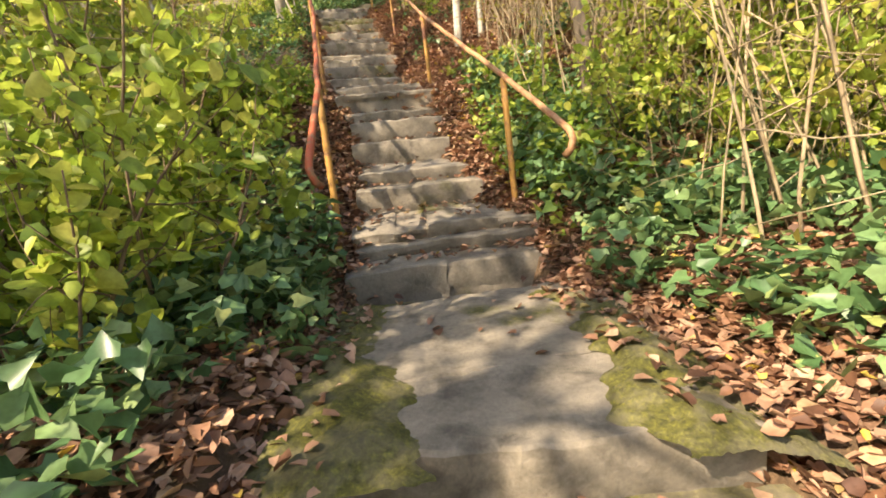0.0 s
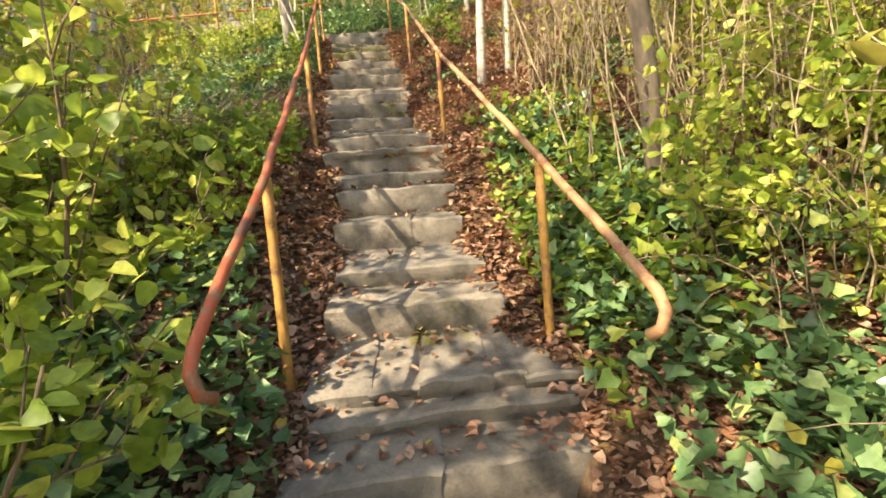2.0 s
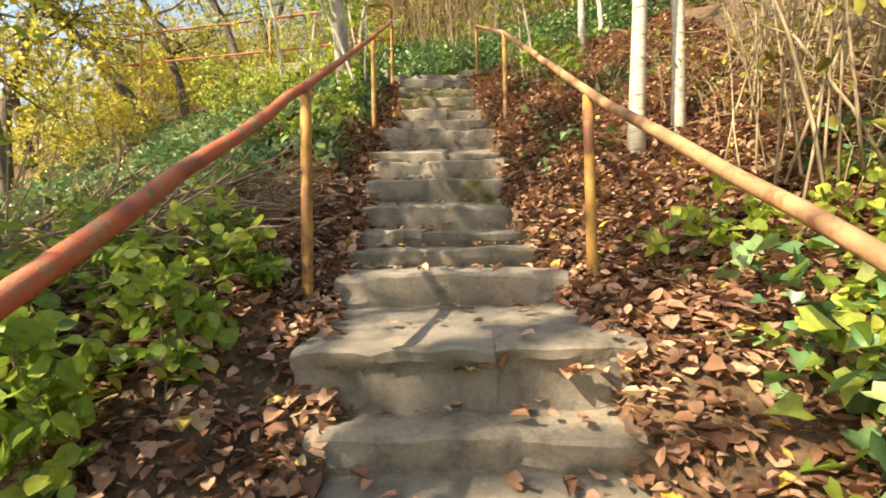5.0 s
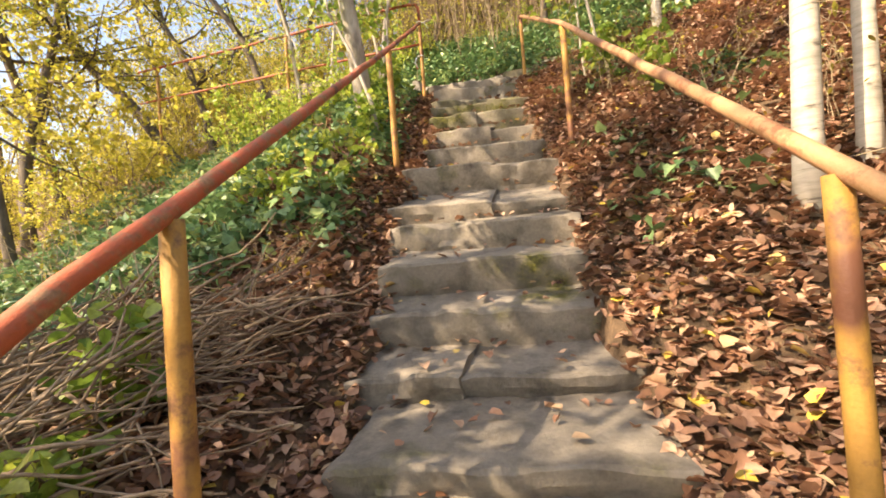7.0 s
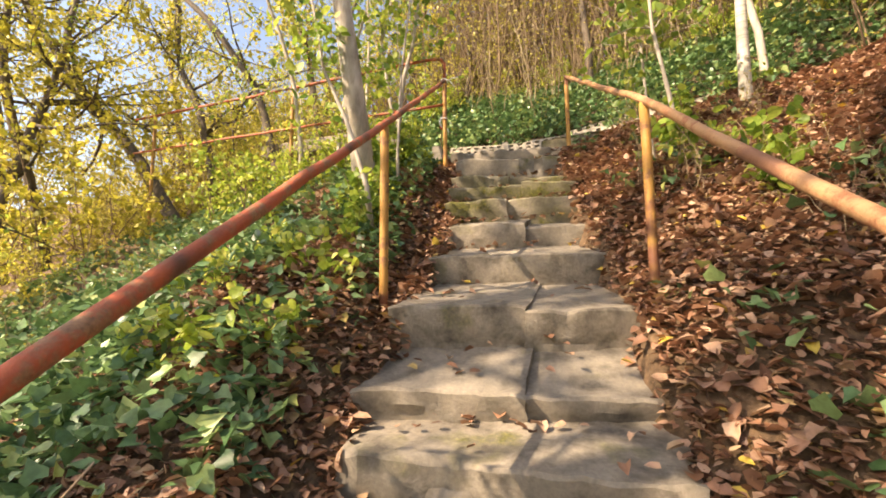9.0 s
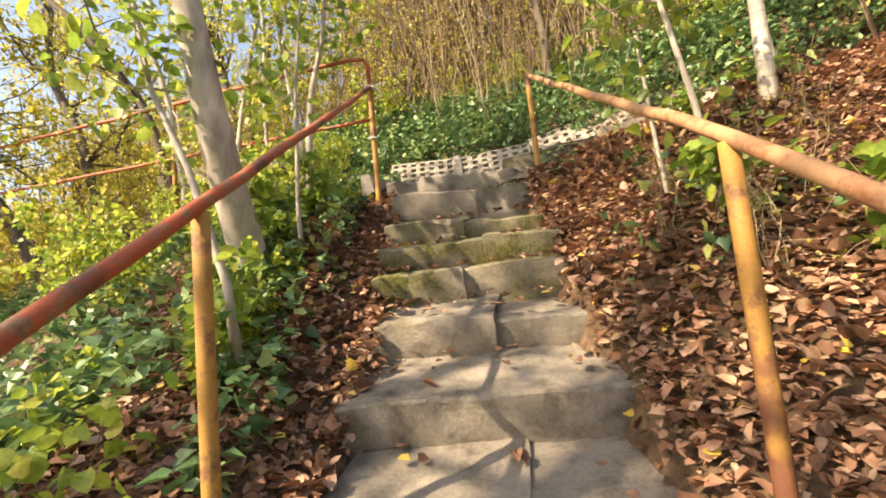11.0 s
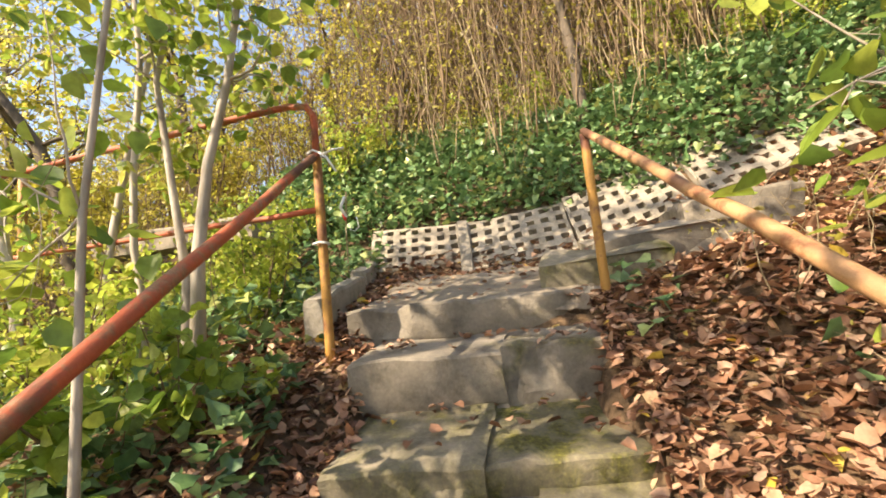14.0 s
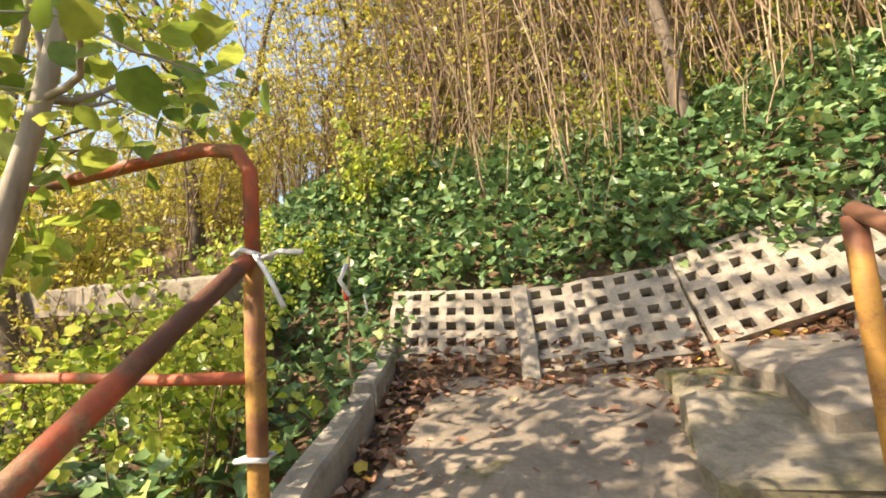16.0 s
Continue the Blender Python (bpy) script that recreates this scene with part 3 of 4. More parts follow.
gz = np.interp(gy, [8.36, 9.66], [6.285, 6.53]) + 0.012 * np.sin(9 * gx + 3 * gy) * np.sin(7 * gy) + rng.normal(size=gx.shape) * 0.003 - 0.08 * np.clip(0.06 - edge, 0, 1) / 0.06
faces = [(j * 40 + i, j * 40 + i + 1, (j + 1) * 40 + i + 1, (j + 1) * 40 + i) for j in range(35) for i in range(39)]
tagged(finish("landing", np.stack([gx, gy, gz], -1).reshape(-1, 3).tolist(), faces, EARTH, None, True), "trodden grey brown earth of the landing", "landing", kind="structure")
beam = tagged(box_block("concrete_beam", [(-2.0, 9.35, 7.20), (-4.4, 9.62, 7.26), (-4.4, 9.92, 7.26), (-2.0, 9.65, 7.20)], 0.2, STEP, None, seed=4), "weathered concrete beam half hidden by shrubs", "beam")


# ---- trees and shrubs ----
def bent_line(start, heading, length, n=7, wander=0.12, rise=0.0):
    p, d = np.array(start, float), np.array(heading, float)
    d /= np.linalg.norm(d)
    out = [p.copy()]
    for _ in range(n - 1):
        d = d + rng.normal(size=3) * wander + np.array([0, 0, rise])
        d /= np.linalg.norm(d)
        p = p + d * length / (n - 1)
        out.append(p.copy())
    return np.array(out)


def twig_leaves(lines, per, size, spread=0.05, droop=-0.2):
    at, al = [], []
    for ln in lines:
        k = rng.uniform(0.25, 1.0, per) * (len(ln) - 1)
        i = np.minimum(k.astype(int), len(ln) - 2)
        p = ln[i] + (ln[i + 1] - ln[i]) * (k - i)[:, None]
        at.append(p + rng.normal(size=p.shape) * spread)
        al.append(random_dirs(per, droop))
    at, al = np.concatenate(at), np.concatenate(al)
    nr = random_dirs(len(at), 1.4)
    return at, al, nr, size * rng.uniform(0.55, 1.25, len(at))


def shrub(name, height, stems, twigs, per, leaf, stem_mat, leaf_mat, radius=0.009, splay=0.45, outline="broad", label="", category="shrub", foot=0.25, wander=0.1):
    top = tagged(new(name), label, category)
    b, lines = Build(), []
    for _ in range(stems):
        a = rng.uniform(0, 2 * np.pi)
        lean = rng.uniform(0.05, splay)
        L = height * rng.uniform(0.6, 1.05)
        from_a = rng.uniform(0, 2 * np.pi) if foot > 0.45 else a
        out = foot * math.sqrt(rng.uniform(0, 1)) * (1.4 if foot > 0.45 else 1.0)
        ln = bent_line((math.cos(from_a) * out, math.sin(from_a) * out, -0.1), (math.cos(a) * lean, math.sin(a) * lean, 1), L, 8, wander)
        r = radius * rng.uniform(0.6, 1.4)
        b.tube(ln, np.linspace(r, r * 0.3, len(ln)), 4 if stems > 9 else 5)
        for _ in range(twigs):
            i = rng.integers(2, len(ln) - 1)
            h = random_dirs(1, 0.5)[0]
            tw = bent_line(ln[i], h, height * rng.uniform(0.15, 0.35), 5, 0.2)
            b.tube(tw, np.linspace(r * 0.45, r * 0.12, len(tw)), 3)
            lines.append(tw)
        lines.append(ln[len(ln) // 2:])
        if stems <= 9:
            b.make("stem", stem_mat, top)
            b = Build()
    if stems > 9:
        tagged(b.make("stem", stem_mat, top), kind="stuff")
    at, al, nr, sz = twig_leaves(lines, per, leaf, 0.04)
    leaves_mesh("foliage", at, al, nr, sz, leaf_mat, top, outline)
    return top


def tree(name, base, heading, height, radius, bark, leaf_mat, leaf=0.06, limbs=9, per=26, bare=0.4, label="", wander=0.06, outline="oval", limb_len=0.35, points=None):
    top = tagged(new(name), label, "tree")
    top.location = base
    trunk = Build()
    ln = bent_line((0, 0, -0.2), heading, height, 14, wander, 0.02) if points is None else np.array(points, float)
    trunk.tube(ln, np.linspace(radius, radius * 0.35, len(ln)) * (1 + 0.25 * np.exp(-np.arange(len(ln)) * 1.4)), 10)
    trunk.make("trunk", bark, top)
    b, lines = Build(), []
    for _ in range(limbs):
        i = rng.integers(max(2, int(len(ln) * bare)), len(ln) - 1)
        h = random_dirs(1, 0.3)[0]
        r = radius * 0.4 * (1 - 0.6 * i / len(ln))
        lb = bent_line(ln[i], h, height * limb_len * rng.uniform(0.5, 1.1), 7, 0.15, 0.03)
        b.tube(lb, np.linspace(r, r * 0.25, len(lb)), 5)
        for _ in range(5):
            k = rng.integers(2, len(lb))
            tw = bent_line(lb[k], random_dirs(1, 0.2)[0], height * 0.12 * rng.uniform(0.5, 1.2), 5, 0.2)
            b.tube(tw, np.linspace(r * 0.35, r * 0.1, len(tw)), 3)
            lines.append(tw)
        lines.append(lb)
        b.make("limb", bark, top)
        b = Build()
    at, al, nr, sz = twig_leaves(lines, per, leaf, 0.07)
    leaves_mesh("crown", at, al, nr, sz, leaf_mat, top, outline)
    return top


def stand(x, y, turn=0.0, size=1.0, tilt=0.0, squash=1.0):
    return Matrix.Translation((x, y, float(land(x, y)) - 0.03)) @ Euler((tilt * math.cos(turn), tilt * math.sin(turn), turn)).to_matrix().to_4x4() @ Matrix.Diagonal((size, size, size * squash, 1))


def scatter(kinds, spots, group, sizes=(0.8, 1.2), tilt=0.12):
    for k, (x, y) in enumerate(spots):
        src = kinds[k % len(kinds)]
        m = stand(x, y, rng.uniform(0, 6.28), rng.uniform(*sizes), rng.uniform(-tilt, tilt))
        if src.get("placed"):
            copy_thing(src, m)
        else:
            src["placed"] = 1
            src["group"] = group
            src.matrix_basis = m


def spots(n, x0, x1, y0, y1, clear=0.9, gap=0.3):
    out, tries = [], 0
    while len(out) < n and tries < n * 60:
        tries += 1
        x, y = rng.uniform(x0, x1), rng.uniform(y0, y1)
        if abs(x - axis_x(y)) < clear or any((x - a) ** 2 + (y - b) ** 2 < gap * gap for a, b in out):
            continue
        out.append((x, y))
    return out


LEAFY = [shrub("shrub", 1.5, 9, 7, 11, 0.075, STEM_BROWN, LEAF_YELLOW, label="leafy shrub turning yellow green on thin brown stems") for _ in range(3)]
LEAFY2 = [shrub("shrub", 1.2, 8, 6, 10, 0.07, STEM_BROWN, LEAF_GREEN, label="leafy green shrub beside the steps") for _ in range(2)]
CANES = [shrub("cane_thicket", 2.6, 18, 5, 3, 0.06, STEM_TAN, LEAF_OCHRE, 0.007, 0.34, "oval", "thicket of bare tan upright stems with few leaves", "thicket", 0.5, 0.06) for _ in range(3)]
DARK_CANES = [shrub("cane_thicket", 3.4, 24, 3, 3, 0.06, STEM_BROWN, LEAF_OCHRE, 0.009, 0.25, "kite", "dense thicket of thin brown upright stems", "thicket", 0.55, 0.07) for _ in range(2)]
TALL = [shrub("tall_thicket", 4.6, 15, 8, 7, 0.075, STEM_BROWN, LEAF_OCHRE, 0.013, 0.3, "kite", "tall thicket of slender stems with yellowing leaves", "thicket", 0.6, 0.08) for _ in range(3)]
TALLY = [shrub("tall_thicket", 4.2, 10, 8, 14, 0.085, STEM_BROWN, LEAF_GOLD, 0.013, 0.4, "kite", "tall thicket with bright yellow green leaves", "thicket", 0.6, 0.09) for _ in range(2)]
VALLEY = [shrub("valley_shrub", 3.0, 12, 8, 15, 0.13, STEM_BROWN, LEAF_GOLD, 0.013, 0.7, "kite", "wide shrub with dense bright yellow leaves", "shrub", 0.7, 0.1) for _ in range(2)]
SPRAY = [shrub("sapling", 0.75, 3, 4, 8, 0.085, STEM_BROWN, LEAF_GREEN, 0.006, 0.5, "broad", "young sapling with large fresh green leaves", "sapling", 0.06, 0.12) for _ in range(2)]
LOW_SPRAY = [shrub("sapling", 0.5, 4, 3, 7, 0.08, STEM_BROWN, LEAF_YELLOW, 0.005, 0.7, "broad", "low sprig with broad yellow green leaves", "sapling", 0.08, 0.14) for _ in range(2)]
BRUSH = [shrub("bramble", 1.0, 14, 3, 2, 0.05, STEM_TAN, LEAF_OCHRE, 0.005, 0.9, "oval", "low tangle of dry twigs with few leaves", "bramble", 0.4, 0.2) for _ in range(2)]

scatter(LEAFY, spots(19, -3.0, 0.1, -1.2, 2.2, 1.32, 0.42), "shrubs beside the steps", (0.75, 1.2))
LEAFY[0].matrix_basis = stand(-1.0, 1.7, 4.0, 0.85)
HIGH = [shrub("shrub", 2.6, 10, 9, 13, 0.08, STEM_BROWN, LEAF_YELLOW, 0.011, 0.45, label="high leafy shrub turning yellow green") for _ in range(2)]
scatter(HIGH, spots(3, -3.4, -0.9, 0.3, 1.6, 2.5, 0.7), "high shrubs beside the steps", (0.8, 1.1))
scatter(HIGH, [(-1.35, 1.9), (-2.6, 2.9)], "high shrubs beside the steps", (0.75, 1.0))
# unseen pair behind the starting viewpoint, added to shade the bottom slab
scatter(HIGH, [(-0.4, -3.0), (0.3, -3.7)], "high shrubs beside the steps", (0.95, 1.2))
scatter(HIGH, spots(5, 3.0, 4.4, -0.5, 3.5, 2.2, 0.6), "high shrubs beside the steps", (0.7, 1.0))
scatter(LEAFY2, spots(14, -2.0, 0.3, -1.2, 3.4, 1.1, 0.3), "low shrubs beside the steps", (0.35, 0.6))
scatter(CANES, spots(34, 2.3, 6.0, -1.5, 5.4, 1.5, 0.42), "bare thickets on the bank", (0.8, 1.25))
scatter(BRUSH, spots(34, 2.2, 4.6, 0.3, 5.4, 1.6, 0.32), "brambles on the bank", (0.7, 1.15))
scatter(LEAFY, spots(13, 2.4, 4.5, -1.3, 3.0, 1.6, 0.4), "shrubs beside the steps", (0.5, 0.9))
scatter(CANES, spots(9, -3.2, -0.5, -0.6, 2.2, 1.7, 0.5), "bare thickets on the bank", (0.6, 0.95))
scatter(CANES, spots(10, -5.5, -1.4, 1.5, 4.4, 2.2, 0.5), "bare thickets on the bank", (0.6, 0.9))
scatter(BRUSH, spots(12, -3.4, -0.6, 3.6, 6.4, 1.2, 0.45), "brambles on the bank", (0.6, 1.0))
scatter(TALL, spots(46, -3.0, 10, 10.9, 19, 0.0, 0.5), "thickets above the landing", (0.8, 1.2))
scatter(TALL, spots(18, 2.9, 9, 4.2, 10.6, 2.3, 0.6), "thickets above the landing", (0.7, 1.0))
scatter(TALLY, spots(28, -3.4, 7.0, 10.8, 16, 0.0, 0.7), "thickets above the landing", (0.5, 1.0))
scatter(LEAFY, spots(16, -2.6, 7.0, 10.9, 13.2, 0.0, 0.4), "shrubs above the landing", (0.45, 0.75))
scatter(CANES, spots(8, -2.4, 7.0, 10.7, 14.0, 0.0, 0.45), "bare thickets on the bank", (0.7, 1.2))
scatter(DARK_CANES, spots(60, -2.6, 8.0, 11.0, 15.0, 0.0, 0.36), "brown thickets above the landing", (0.8, 1.3))
scatter(LEAFY, spots(8, 2.0, 8.0, 10.6, 12.4, 0.0, 0.4), "shrubs above the landing", (0.5, 0.8))
scatter(BRUSH, spots(22, -2.0, 6.0, 10.5, 12.5, 0.0, 0.5), "brambles on the bank", (0.9, 1.4))
scatter(TALLY, spots(26, -10, -2.6, 9.2, 18, 0.0, 0.8), "yellow thickets on the valley side", (0.7, 1.1))
scatter(TALLY, spots(20, -17, -7.5, 9, 24, 0.0, 1.0), "yellow thickets on the valley side", (1.2, 1.8))
scatter(VALLEY, spots(38, -18, -4.2, 2.0, 22, 4.0, 1.0), "yellow shrubs on the valley side", (0.6, 1.1))
scatter(VALLEY, spots(12, -9.5, -4.4, 6.5, 13, 4.4, 0.9), "yellow shrubs on the valley side", (0.35, 0.55))
scatter(LEAFY, spots(12, -3.2, -1.3, 7.0, 10.4, 1.35, 0.5), "shrubs beside the steps", (0.4, 0.7))
scatter(BRUSH, [(1.55, 6.6), (1.35, 7.5), (1.9, 5.9), (1.7, 7.2), (1.25, 6.95), (2.2, 6.6), (1.3, 8.1), (2.0, 7.6)], "brambles on the bank", (0.45, 0.75))
scatter(SPRAY, [(-1.02, 7.5), (-1.2, 7.3), (-0.78, 6.4), (-0.85, 7.0), (-0.8, 6.1), (1.35, 6.9), (1.75, 6.4), (1.55, 7.9), (-0.05, 2.55), (2.4, 8.4), (-0.15, 2.35), (0.02, 2.9), (-0.35, 2.75), (-0.3, 3.25), (-0.55, 2.5), (-0.7, 3.0), (-0.5, 3.5), (-0.9, 2.7), (-0.2, 3.0)], "saplings beside the steps", (0.55, 1.0))
scatter(LOW_SPRAY, spots(24, -1.5, 0.25, 1.5, 3.2, 0.78, 0.2) + spots(16, 1.75, 2.6, 1.9, 3.6, 0.85, 0.2) + spots(16, -1.7, -0.5, 5.0, 8.0, 0.85, 0.2), "low sprays beside the steps", (0.6, 1.1))

# single trees
tree("tree", (-1.03, 6.9, 5.25), (-0.1, 0, 1), 6.0, 0.112, BARK_GREY, LEAF_YELLOW, 0.085, 9, 14, 0.72, "leaning tree with smooth grey bark",
     points=[(0.02, 0.06, -0.3), (0.0, 0, 0.0), (0.02, -0.12, 0.4), (0.04, -0.3, 0.8), (0.04, -0.40, 1.13), (-0.01, -0.45, 1.6), (-0.1, -0.47, 2.2), (-0.22, -0.45, 3.0), (-0.4, -0.4, 4.0), (-0.55, -0.3, 5.0)], limb_len=0.3, outline="broad")
for x, y, h, r in ((1.83, 4.62, 6.5, 0.055), (2.22, 4.9, 6.0, 0.048), (2.1, 7.9, 6.0, 0.05)):
    tree("tree", (x, y, float(land(x, y))), (0.03, 0, 1), h, r, BIRCH, LEAF_YELLOW, 0.06, 7, 20, 0.5, "slender birch with pale bark", 0.02)
for x, y, h, r, lean in ((-3.6, 9.4, 6.5, 0.08, -0.35), (-5.45, 9.2, 8, 0.12, -0.6), (-5.0, 6.1, 6.5, 0.06, 0.0), (-1.95, 7.9, 4.6, 0.026, 0.05), (-1.45, 7.7, 4.2, 0.02, 0.1), (-2.4, 7.95, 4.6, 0.03, -0.05), (-5.5, 13, 7, 0.10, 0.2), (0.95, 11.0, 7, 0.07, 0.0), (-1.5, 12.0, 6.5, 0.05, 0.05), (2.47, 1.6, 6.0, 0.065, 0.05), (-1.0, 2.0, 4.5, 0.035, -0.25), (-0.9, 2.1, 4.5, 0.03, -0.25), (2.6, 8.8, 5.5, 0.045, -0.1), (-2.2, 0.6, 5, 0.035, -0.1)):
    tree("tree", (x, y, float(land(x, y))), (lean, 0.05, 1), h, r, BARK_DARK if r > 0.045 else BARK_GREY, LEAF_YELLOW, 0.07, 9, 20, 0.6 if x > 0 else 0.3, "crooked tree with dark bark and sparse yellow leaves", 0.09, limb_len=0.24 if r > 0.045 else 0.14)
# slender saplings close to the rails, nearly bare
for points, r in (([(-1.13, 7.72, 5.9), (-1.10, 7.72, 6.6), (-1.07, 7.76, 7.0), (-0.98, 7.8, 7.4), (-0.92, 7.86, 8.0), (-0.95, 7.9, 8.8)], 0.03),
                  ([(-1.16, 7.70, 5.9), (-1.16, 7.72, 6.5), (-1.25, 7.74, 7.0), (-1.33, 7.76, 7.45), (-1.22, 7.8, 8.0), (-1.28, 7.8, 8.8)], 0.022),
                  ([(-0.68, 6.24, 5.1), (-0.72, 6.24, 5.43), (-0.90, 6.26, 5.94), (-1.10, 6.28, 6.35), (-1.22, 6.3, 6.9), (-1.45, 6.3, 7.6)], 0.02),
                  ([(1.33, 6.95, 5.3), (1.36, 6.93, 5.7), (1.30, 6.9, 6.1), (1.22, 6.9, 6.6), (1.20, 6.9, 7.3), (1.27, 6.95, 8.2)], 0.02),
                  ([(1.27, 7.3, 5.4), (1.22, 7.3, 6.0), (1.2, 7.32, 6.7), (1.12, 7.3, 7.4), (1.1, 7.3, 8.2)], 0.014),
                  ([(-0.78, 6.95, 5.2), (-0.80, 6.97, 5.9), (-0.77, 6.97, 6.6), (-0.70, 7.0, 7.3), (-0.74, 7.0, 8.0)], 0.014)):
    base = Vector(points[0])
    tree("sapling", base, (0, 0, 1), 2.6, r, BARK_GREY, LEAF_GREEN, 0.075, 5, 5, 0.55, "slender grey sapling with few fresh green leaves", 0.05, "broad", 0.2, [tuple(Vector(p) - base) for p in points])
for x, y, h in ((-5.2, 9.6, 7.5), (-7.6, 8.6, 8.0), (-4.6, 11.8, 7.0), (-8.5, 12.0, 8.5), (-2.8, 12.6, 6.5), (-8.6, 6.6, 8.0), (-10.4, 9.6, 9.0), (-6.4, 7.2, 6.5)):
    tree("tree", (x, y, float(land(x, y))), (-0.15, 0.0, 1), h, 0.09, BARK_DARK, LEAF_GOLD, 0.11, 16, 24, 0.3, "slender tree with dark bark and golden leaves", 0.08, "kite", 0.3)
# mostly unseen trees, added towards the sun to dapple the steps and right bank
SHADE = [tree("tree", (0, 0, 0), (0.02, 0.0, 1), 9.0, 0.10, BARK_DARK, LEAF_YELLOW, 0.09, 12, 4, 0.55, "added shade tree with dark bark and yellow green crown", 0.05, "kite", 0.22) for _ in range(2)]
SHADE_NEAR = [tree("tree", (0, 0, 0), (0.03, 0.0, 1), 6.0, 0.05, BARK_DARK, LEAF_YELLOW, 0.10, 11, 6, 0.5, "added young shade tree with a loose yellow green crown", 0.06, "oval", 0.26) for _ in range(2)]
SHADE_FAR = [tree("tree", (0, 0, 0), (0.05, 0.0, 1), 9.0, 0.11, BARK_DARK, LEAF_YELLOW, 0.10, 14, 14, 0.5, "added shade tree with dark bark and yellow green crown", 0.06, "kite", 0.30)]
for k, (y, reach, aside) in enumerate(((-2.1, 6.0, 0.9), (-1.6, 6.5, 0.4), (-0.6, 8.0, -0.6), (0.6, 6.8, 0.2), (1.7, 8.4, 0.5), (4.0, 8.6, 0.3), (5.1, 7.4, -0.2), (6.2, 8.8, 0.5), (8.6, 8.4, 0.2), (4.2, 8.6, 1.6), (6.4, 8.8, 1.7))):
    foot = Vector((float(axis_x(y)) + aside, y, 0)) + SUN_FROM * reach
    rise = float(land(axis_x(y), y)) + reach * math.tan(SUN_ELEVATION) - float(land(foot.x, foot.y))
    m = stand(foot.x, foot.y, 2.4 * k, rise / 6.6, 0.03)
    if k < 2:
        SHADE[k].matrix_basis, SHADE[k]["group"] = m, "woodland trees"
    else:
        copy_thing(SHADE[k % 2], m)
# two nearer trees, added out of view to shade the slab and lower steps
for k, (y, reach, aside) in enumerate(((-1.2, 4.4, 0.8), (1.5, 5.0, 1.0))):
    foot = Vector((float(axis_x(y)) + aside, y, 0)) + SUN_FROM * reach
    rise = float(land(axis_x(y), y)) + reach * math.tan(SUN_ELEVATION) - float(land(foot.x, foot.y))
    m = stand(foot.x, foot.y, 1.9 * k, rise / 4.6, 0.03)
    if k < 2:
        SHADE_NEAR[k].matrix_basis, SHADE_NEAR[k]["group"] = m, "young woodland trees"
    else:
        copy_thing(SHADE_NEAR[k % 2], m)
scatter(SHADE_FAR, [(-7.6, 6.4), (-9.0, 3.4), (-9.6, -1.0), (1.6, -6.8)], "woodland trees", (0.8, 1.15), 0.05)


# ---- ground cover ----
def cover(name, n, box, material, size, outline, lift, keep, label, flat=1.0, kind="stuff", category="ivy", fold=0.25):
    x0, x1, y0, y1 = box
    x, y = rng.uniform(x0, x1, n), rng.uniform(y0, y1, n)
    ok = keep(x, y)
    x, y = x[ok], y[ok]
    k = len(x)
    z = land(x, y) + rng.uniform(0.004, lift, k)
    al = random_dirs(k)
    al[:, 2] = al[:, 2] * (1.2 - flat) + 0.02
    nr = random_dirs(k, 1.0 + 3.0 * flat)
    sz = size * rng.uniform(0.55, 1.3, k)
    ob = leaves_mesh(name, np.stack([x, y, z], 1), al, nr, sz, material, None, outline, fold)
    return tagged(ob, label, category, kind=kind)


def patchy(x, y, scale=1.3, seed=0.0, cut=0.0):
    f = np.sin(x * scale * 2.3 + seed) * np.sin(y * scale * 1.9 + seed * 1.7) + 0.6 * np.sin(x * scale * 5.1 + y * scale * 3.7 + seed)
    return f + rng.normal(size=len(x)) * 0.35 > cut


off = lambda x, y: x - axis_x(y)
cover("leaf_litter", 80000, (-1.8, 3.4, -2.4, 9.4), LITTER, 0.055, "maple", 0.05, lambda x, y: (on_steps(x, y) < 0.02 + 0.05 * np.sin(7 * y) + 0.06 * rng.random(len(x))) & (y < 8.4), "brown fallen leaves covering the ground", 0.8, category="leaf litter", fold=0.3)
cover("leaf_litter", 92000, (-1.8, 3.4, -2.4, 9.4), LITTER, 0.042, "oval", 0.06, lambda x, y: (on_steps(x, y) < 0.01 + 0.05 * np.sin(7 * y + 1) + 0.06 * rng.random(len(x))) & (y < 8.4), "narrow brown fallen leaves covering the ground", 0.7, category="leaf litter", fold=0.4)
cover("leaf_litter", 4200, (-1.2, 1.6, 8.3, 9.9), LITTER, 0.05, "maple", 0.03, lambda x, y: (x < -0.62) | (x > 0.3) | (y > 9.42) | (rng.random(len(x)) < 0.18), "brown fallen leaves on the landing", 0.9, category="leaf litter", fold=0.4)
cover("leaf_litter", 16000, (1.15, 5.2, 8.2, 10.3), LITTER, 0.055, "maple", 0.05, lambda x, y: x > 1.75 + 0.4 * np.sin(5 * y), "brown fallen leaves on the bank above the landing", 0.8, category="leaf litter", fold=0.3)
cover("ivy", 1300, (-0.6, 0.42, -0.5, 1.1), LEAF_IVY, 0.075, "ivy", 0.34, lambda x, y: (off(x, y) < -0.66) & patchy(x, y, 1.6, 0.3, -0.7), "green ivy round the foot of the handrail", 0.4)
cover("ivy", 1700, (1.66, 2.6, -0.1, 1.7), LEAF_IVY, 0.075, "ivy", 0.36, lambda x, y: (off(x, y) > 0.66) & patchy(x, y, 1.4, 1.3, -0.6), "green ivy round the foot of the handrail", 0.4)
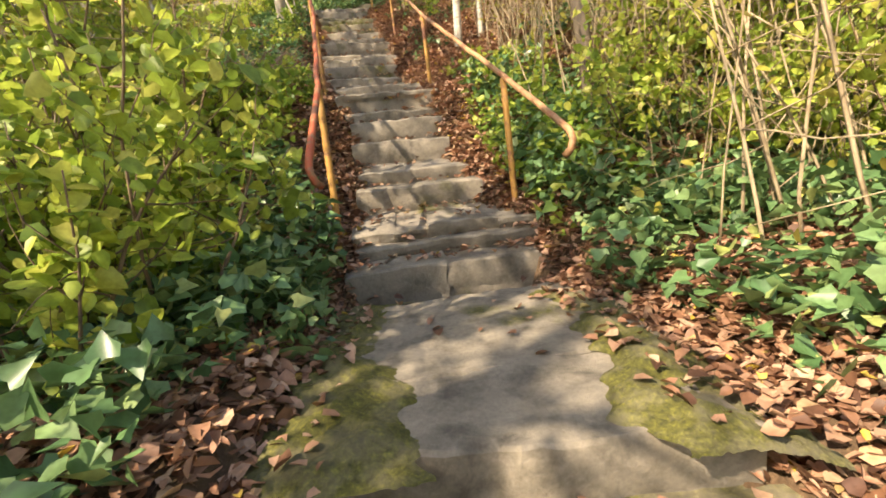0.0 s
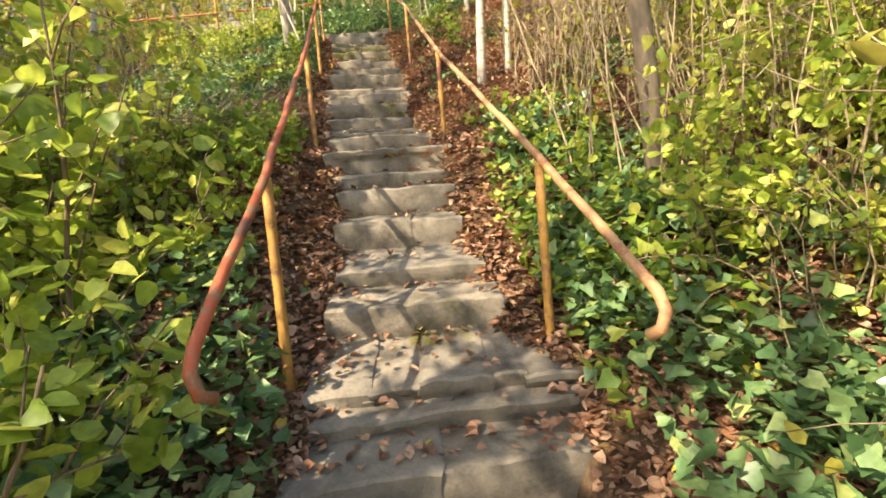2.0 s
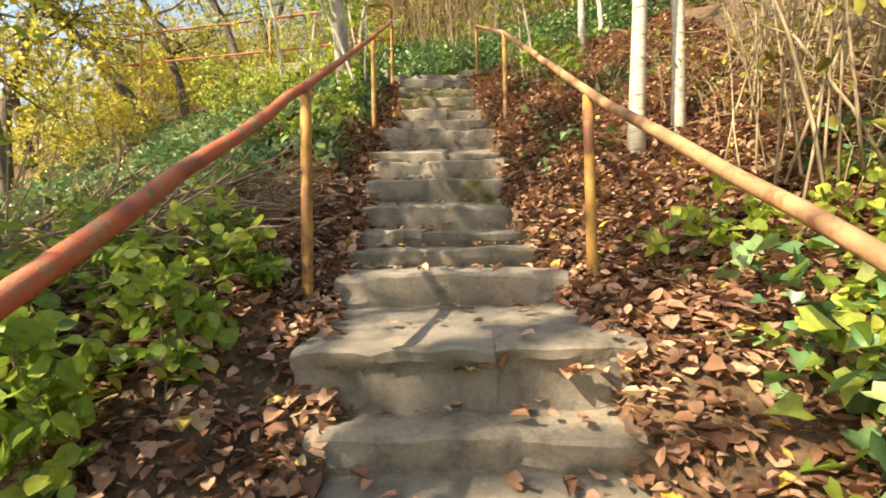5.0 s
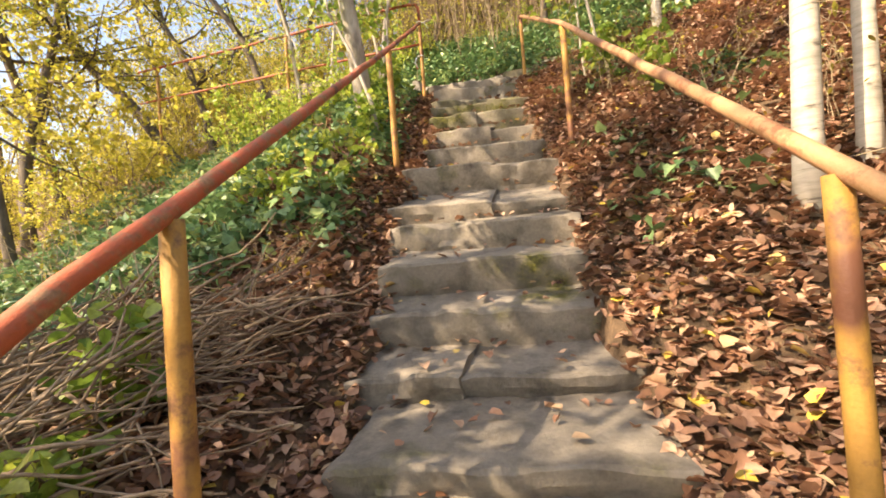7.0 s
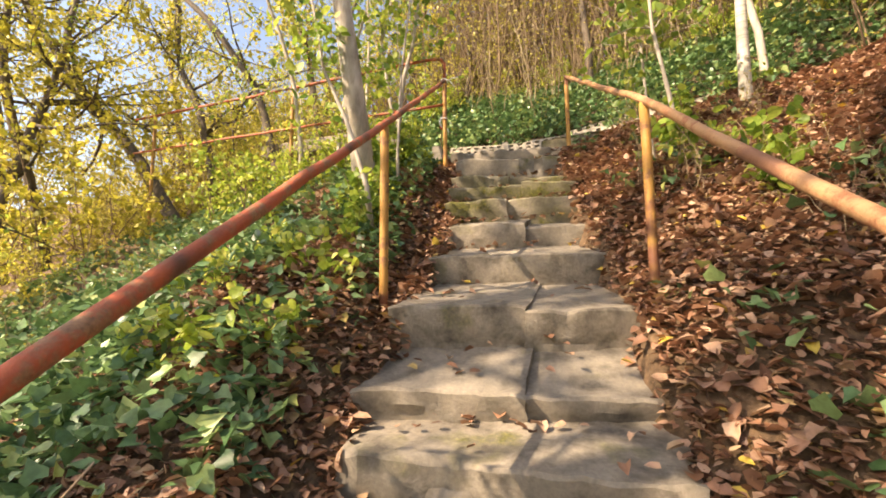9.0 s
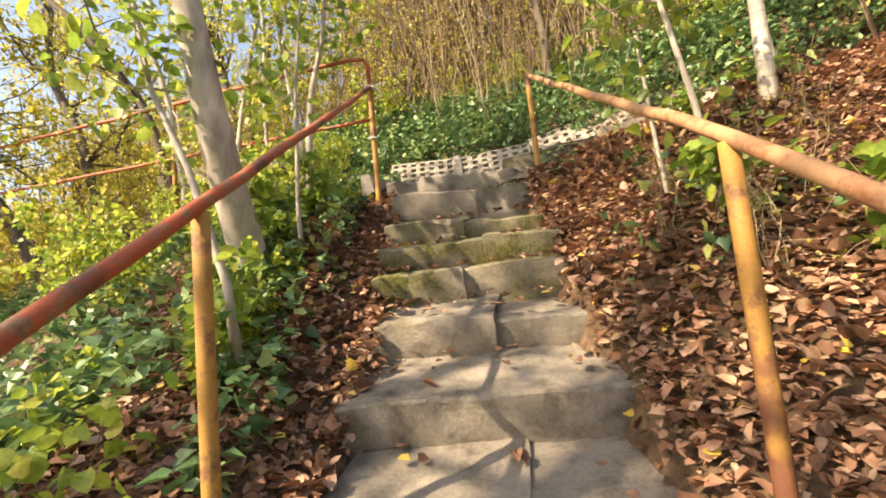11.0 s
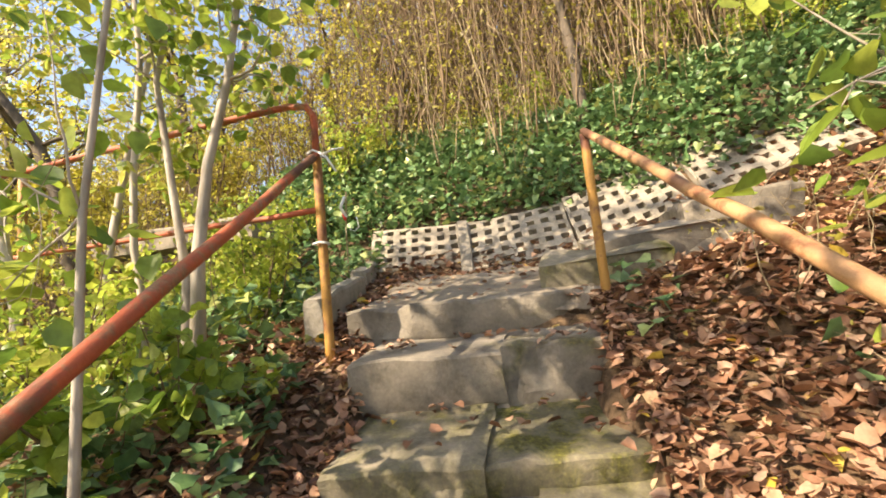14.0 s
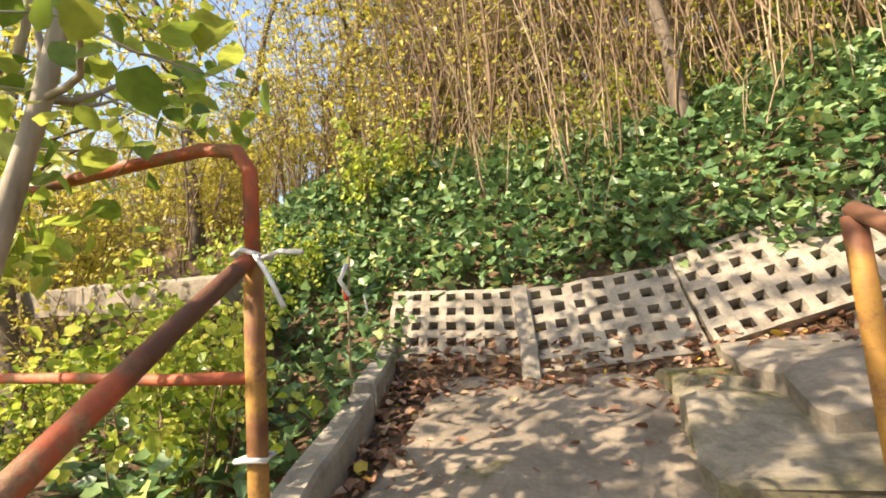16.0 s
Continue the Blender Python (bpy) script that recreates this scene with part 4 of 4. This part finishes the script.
cover("ivy", 9000, (1.5, 3.6, -1.2, 3.9), LEAF_IVY, 0.075, "ivy", 0.28, lambda x, y: (off(x, y) > 0.75) & patchy(x, y, 1.0, 0.4, -0.3 + 0.9 * np.clip(y - 1.9, 0, 1)), "dark green ivy covering the bank", 0.45)
cover("ivy", 7000, (-2.2, 0.4, -1.8, 1.7), LEAF_IVY, 0.075, "ivy", 0.25, lambda x, y: (off(x, y) < -0.85) & patchy(x, y, 1.0, 2.0, -0.2), "dark green ivy beneath the shrubs", 0.45)
cover("ivy", 2000, (1.2, 2.4, 0.7, 2.7), LEAF_GREEN, 0.075, "ivy", 0.32, lambda x, y: (off(x, y) > 0.66) & patchy(x, y, 1.5, 4.0, -0.3), "green ivy crowding the edge of the steps", 0.4)
cover("ivy", 1500, (-0.6, 0.5, -0.4, 1.6), LEAF_IVY, 0.075, "ivy", 0.3, lambda x, y: (off(x, y) < -0.62) & patchy(x, y, 1.5, 1.1, -0.1), "green ivy crowding the edge of the steps", 0.4)
cover("ivy", 42000, (-3.0, 8.0, 10.05, 12.8), LEAF_IVY, 0.08, "ivy", 0.34, lambda x, y: y > 10.1 + 0.04 * np.sin(9 * x), "glossy green ivy on the slope above the slabs", 0.4)
cover("ivy", 5000, (-6.5, -1.5, 2.6, 6.0), LEAF_IVY, 0.075, "ivy", 0.25, lambda x, y: patchy(x, y, 0.8, 2.2, -0.6), "green ivy covering the lower valley slope", 0.45)
cover("ivy", 12000, (-5.5, -1.0, 4.6, 10.6), LEAF_IVY, 0.075, "ivy", 0.25, lambda x, y: patchy(x, y, 0.9, 1.0, -0.5), "green ivy covering the valley slope", 0.45)
cover("ivy", 3500, (-1.3, 2.5, 4.6, 8.6), LEAF_IVY, 0.07, "ivy", 0.14, lambda x, y: (np.abs(off(x, y)) > 0.68) & patchy(x, y, 1.6, 3.0, 0.5), "small ivy clumps among fallen leaves", 0.5)
cover("ivy", 6500, (-1.9, -0.35, 4.3, 8.2), LEAF_IVY, 0.07, "ivy", 0.16, lambda x, y: (off(x, y) < -0.72) & patchy(x, y, 1.4, 5.0, 0.0), "green ivy creeping over fallen leaves", 0.5)

# fallen leaves lying on the steps themselves
at = []
for k, (y, z, foot, xl, xr, skew, mossy) in enumerate(STEPS[:-1]):
    y1, z1 = STEPS[k + 1][0], STEPS[k + 1][2]
    if k == 2:
        y1, z1 = 0.5, 1.465
    for _ in range(110 if k in (3, 5) else 60 if k > 21 else 30):
        u = rng.uniform(0.05, 1)
        v = rng.beta(0.5, 0.5)
        u = 1 - (1 - u) ** 2 if rng.random() < 0.6 else u
        at.append((xl + (xr - xl) * v, y + 0.03 + (y1 - y - 0.03) * u, z + (z1 - z) * u + 0.022))
for x, y in zip(rng.uniform(0.35, 1.7, 90), rng.uniform(9.15, 9.6, 90)):
    top = 6.47 + 0.07 * (y - 8.55) if x < 0.66 else 6.63 + 0.06 * (y - 8.8) if x < 1.2 else 6.79 + 0.06 * (y - 9.1)
    at.append((x, y, top + 0.03))
for x, y in zip(np.concatenate([rng.uniform(1.46, 1.95, 260), rng.uniform(0.15, 0.62, 130)]), rng.uniform(-1.15, 0.35, 390)):
    at.append((x, y, float(np.interp(y, [-1.0, 0.5], [1.385, 1.465])) + rng.uniform(0.02, 0.05) - 0.22 * max(0.0, x - 1.58, 0.5 - x)))
at = np.array(at)
tagged(leaves_mesh("leaf_litter", at, random_dirs(len(at)) * np.array([1, 1, 0.1]), random_dirs(len(at), 5.0), 0.05 * rng.uniform(0.5, 1.2, len(at)), LITTER, None, "maple", 0.4), "scattered fallen leaves lying on the steps", "leaf litter", kind="stuff")

# heap of cut twigs beside the posts
b = Build()
for _ in range(900):
    x, y = rng.uniform(-1.9, -0.25), rng.uniform(2.6, 4.1)
    if x - axis_x(y) > -0.72:
        continue
    a = rng.normal(0.9, 0.7)
    ln = bent_line((x, y, float(land(x, y)) + rng.uniform(0.0, 0.30)), (math.cos(a), math.sin(a), rng.normal(0.15, 0.2)), rng.uniform(0.15, 0.55), 5, 0.22)
    r = rng.uniform(0.003, 0.008)
    b.tube(ln, np.linspace(r, r * 0.5, 5), 5)
tagged(b.make("twig_heap", STEM_DRY), "heap of dry brown twigs on fallen leaves", "twigs", kind="stuff")

# bits of ribbon and wire caught beside the kerb
litter_bits = tagged(new("ribbon"), "red and white plastic ribbon caught on a twig", "ribbon")
pipe_part("twig", along([(-1.12, 9.25, 6.5), (-1.10, 9.22, 6.9), (-1.07, 9.2, 7.2)], 0.1), 0.006, STEM_TAN, litter_bits, sides=5)
pipe_part("white_strip", along([(-1.08, 9.19, 7.16), (-1.11, 9.17, 7.08), (-1.07, 9.18, 7.0)], 0.05), 0.013, CLOTH, litter_bits, sides=5)
pipe_part("red_strip", along([(-1.10, 9.19, 7.04), (-1.075, 9.17, 6.98)], 0.03), 0.013, RED, litter_bits, sides=5)
pipe_part("wire_loop", along([(-1.0, 9.2, 7.0), (-0.985, 9.2, 6.92), (-1.02, 9.2, 6.89), (-1.06, 9.2, 6.91)], 0.03), 0.005, CLOTH, litter_bits, sides=5)
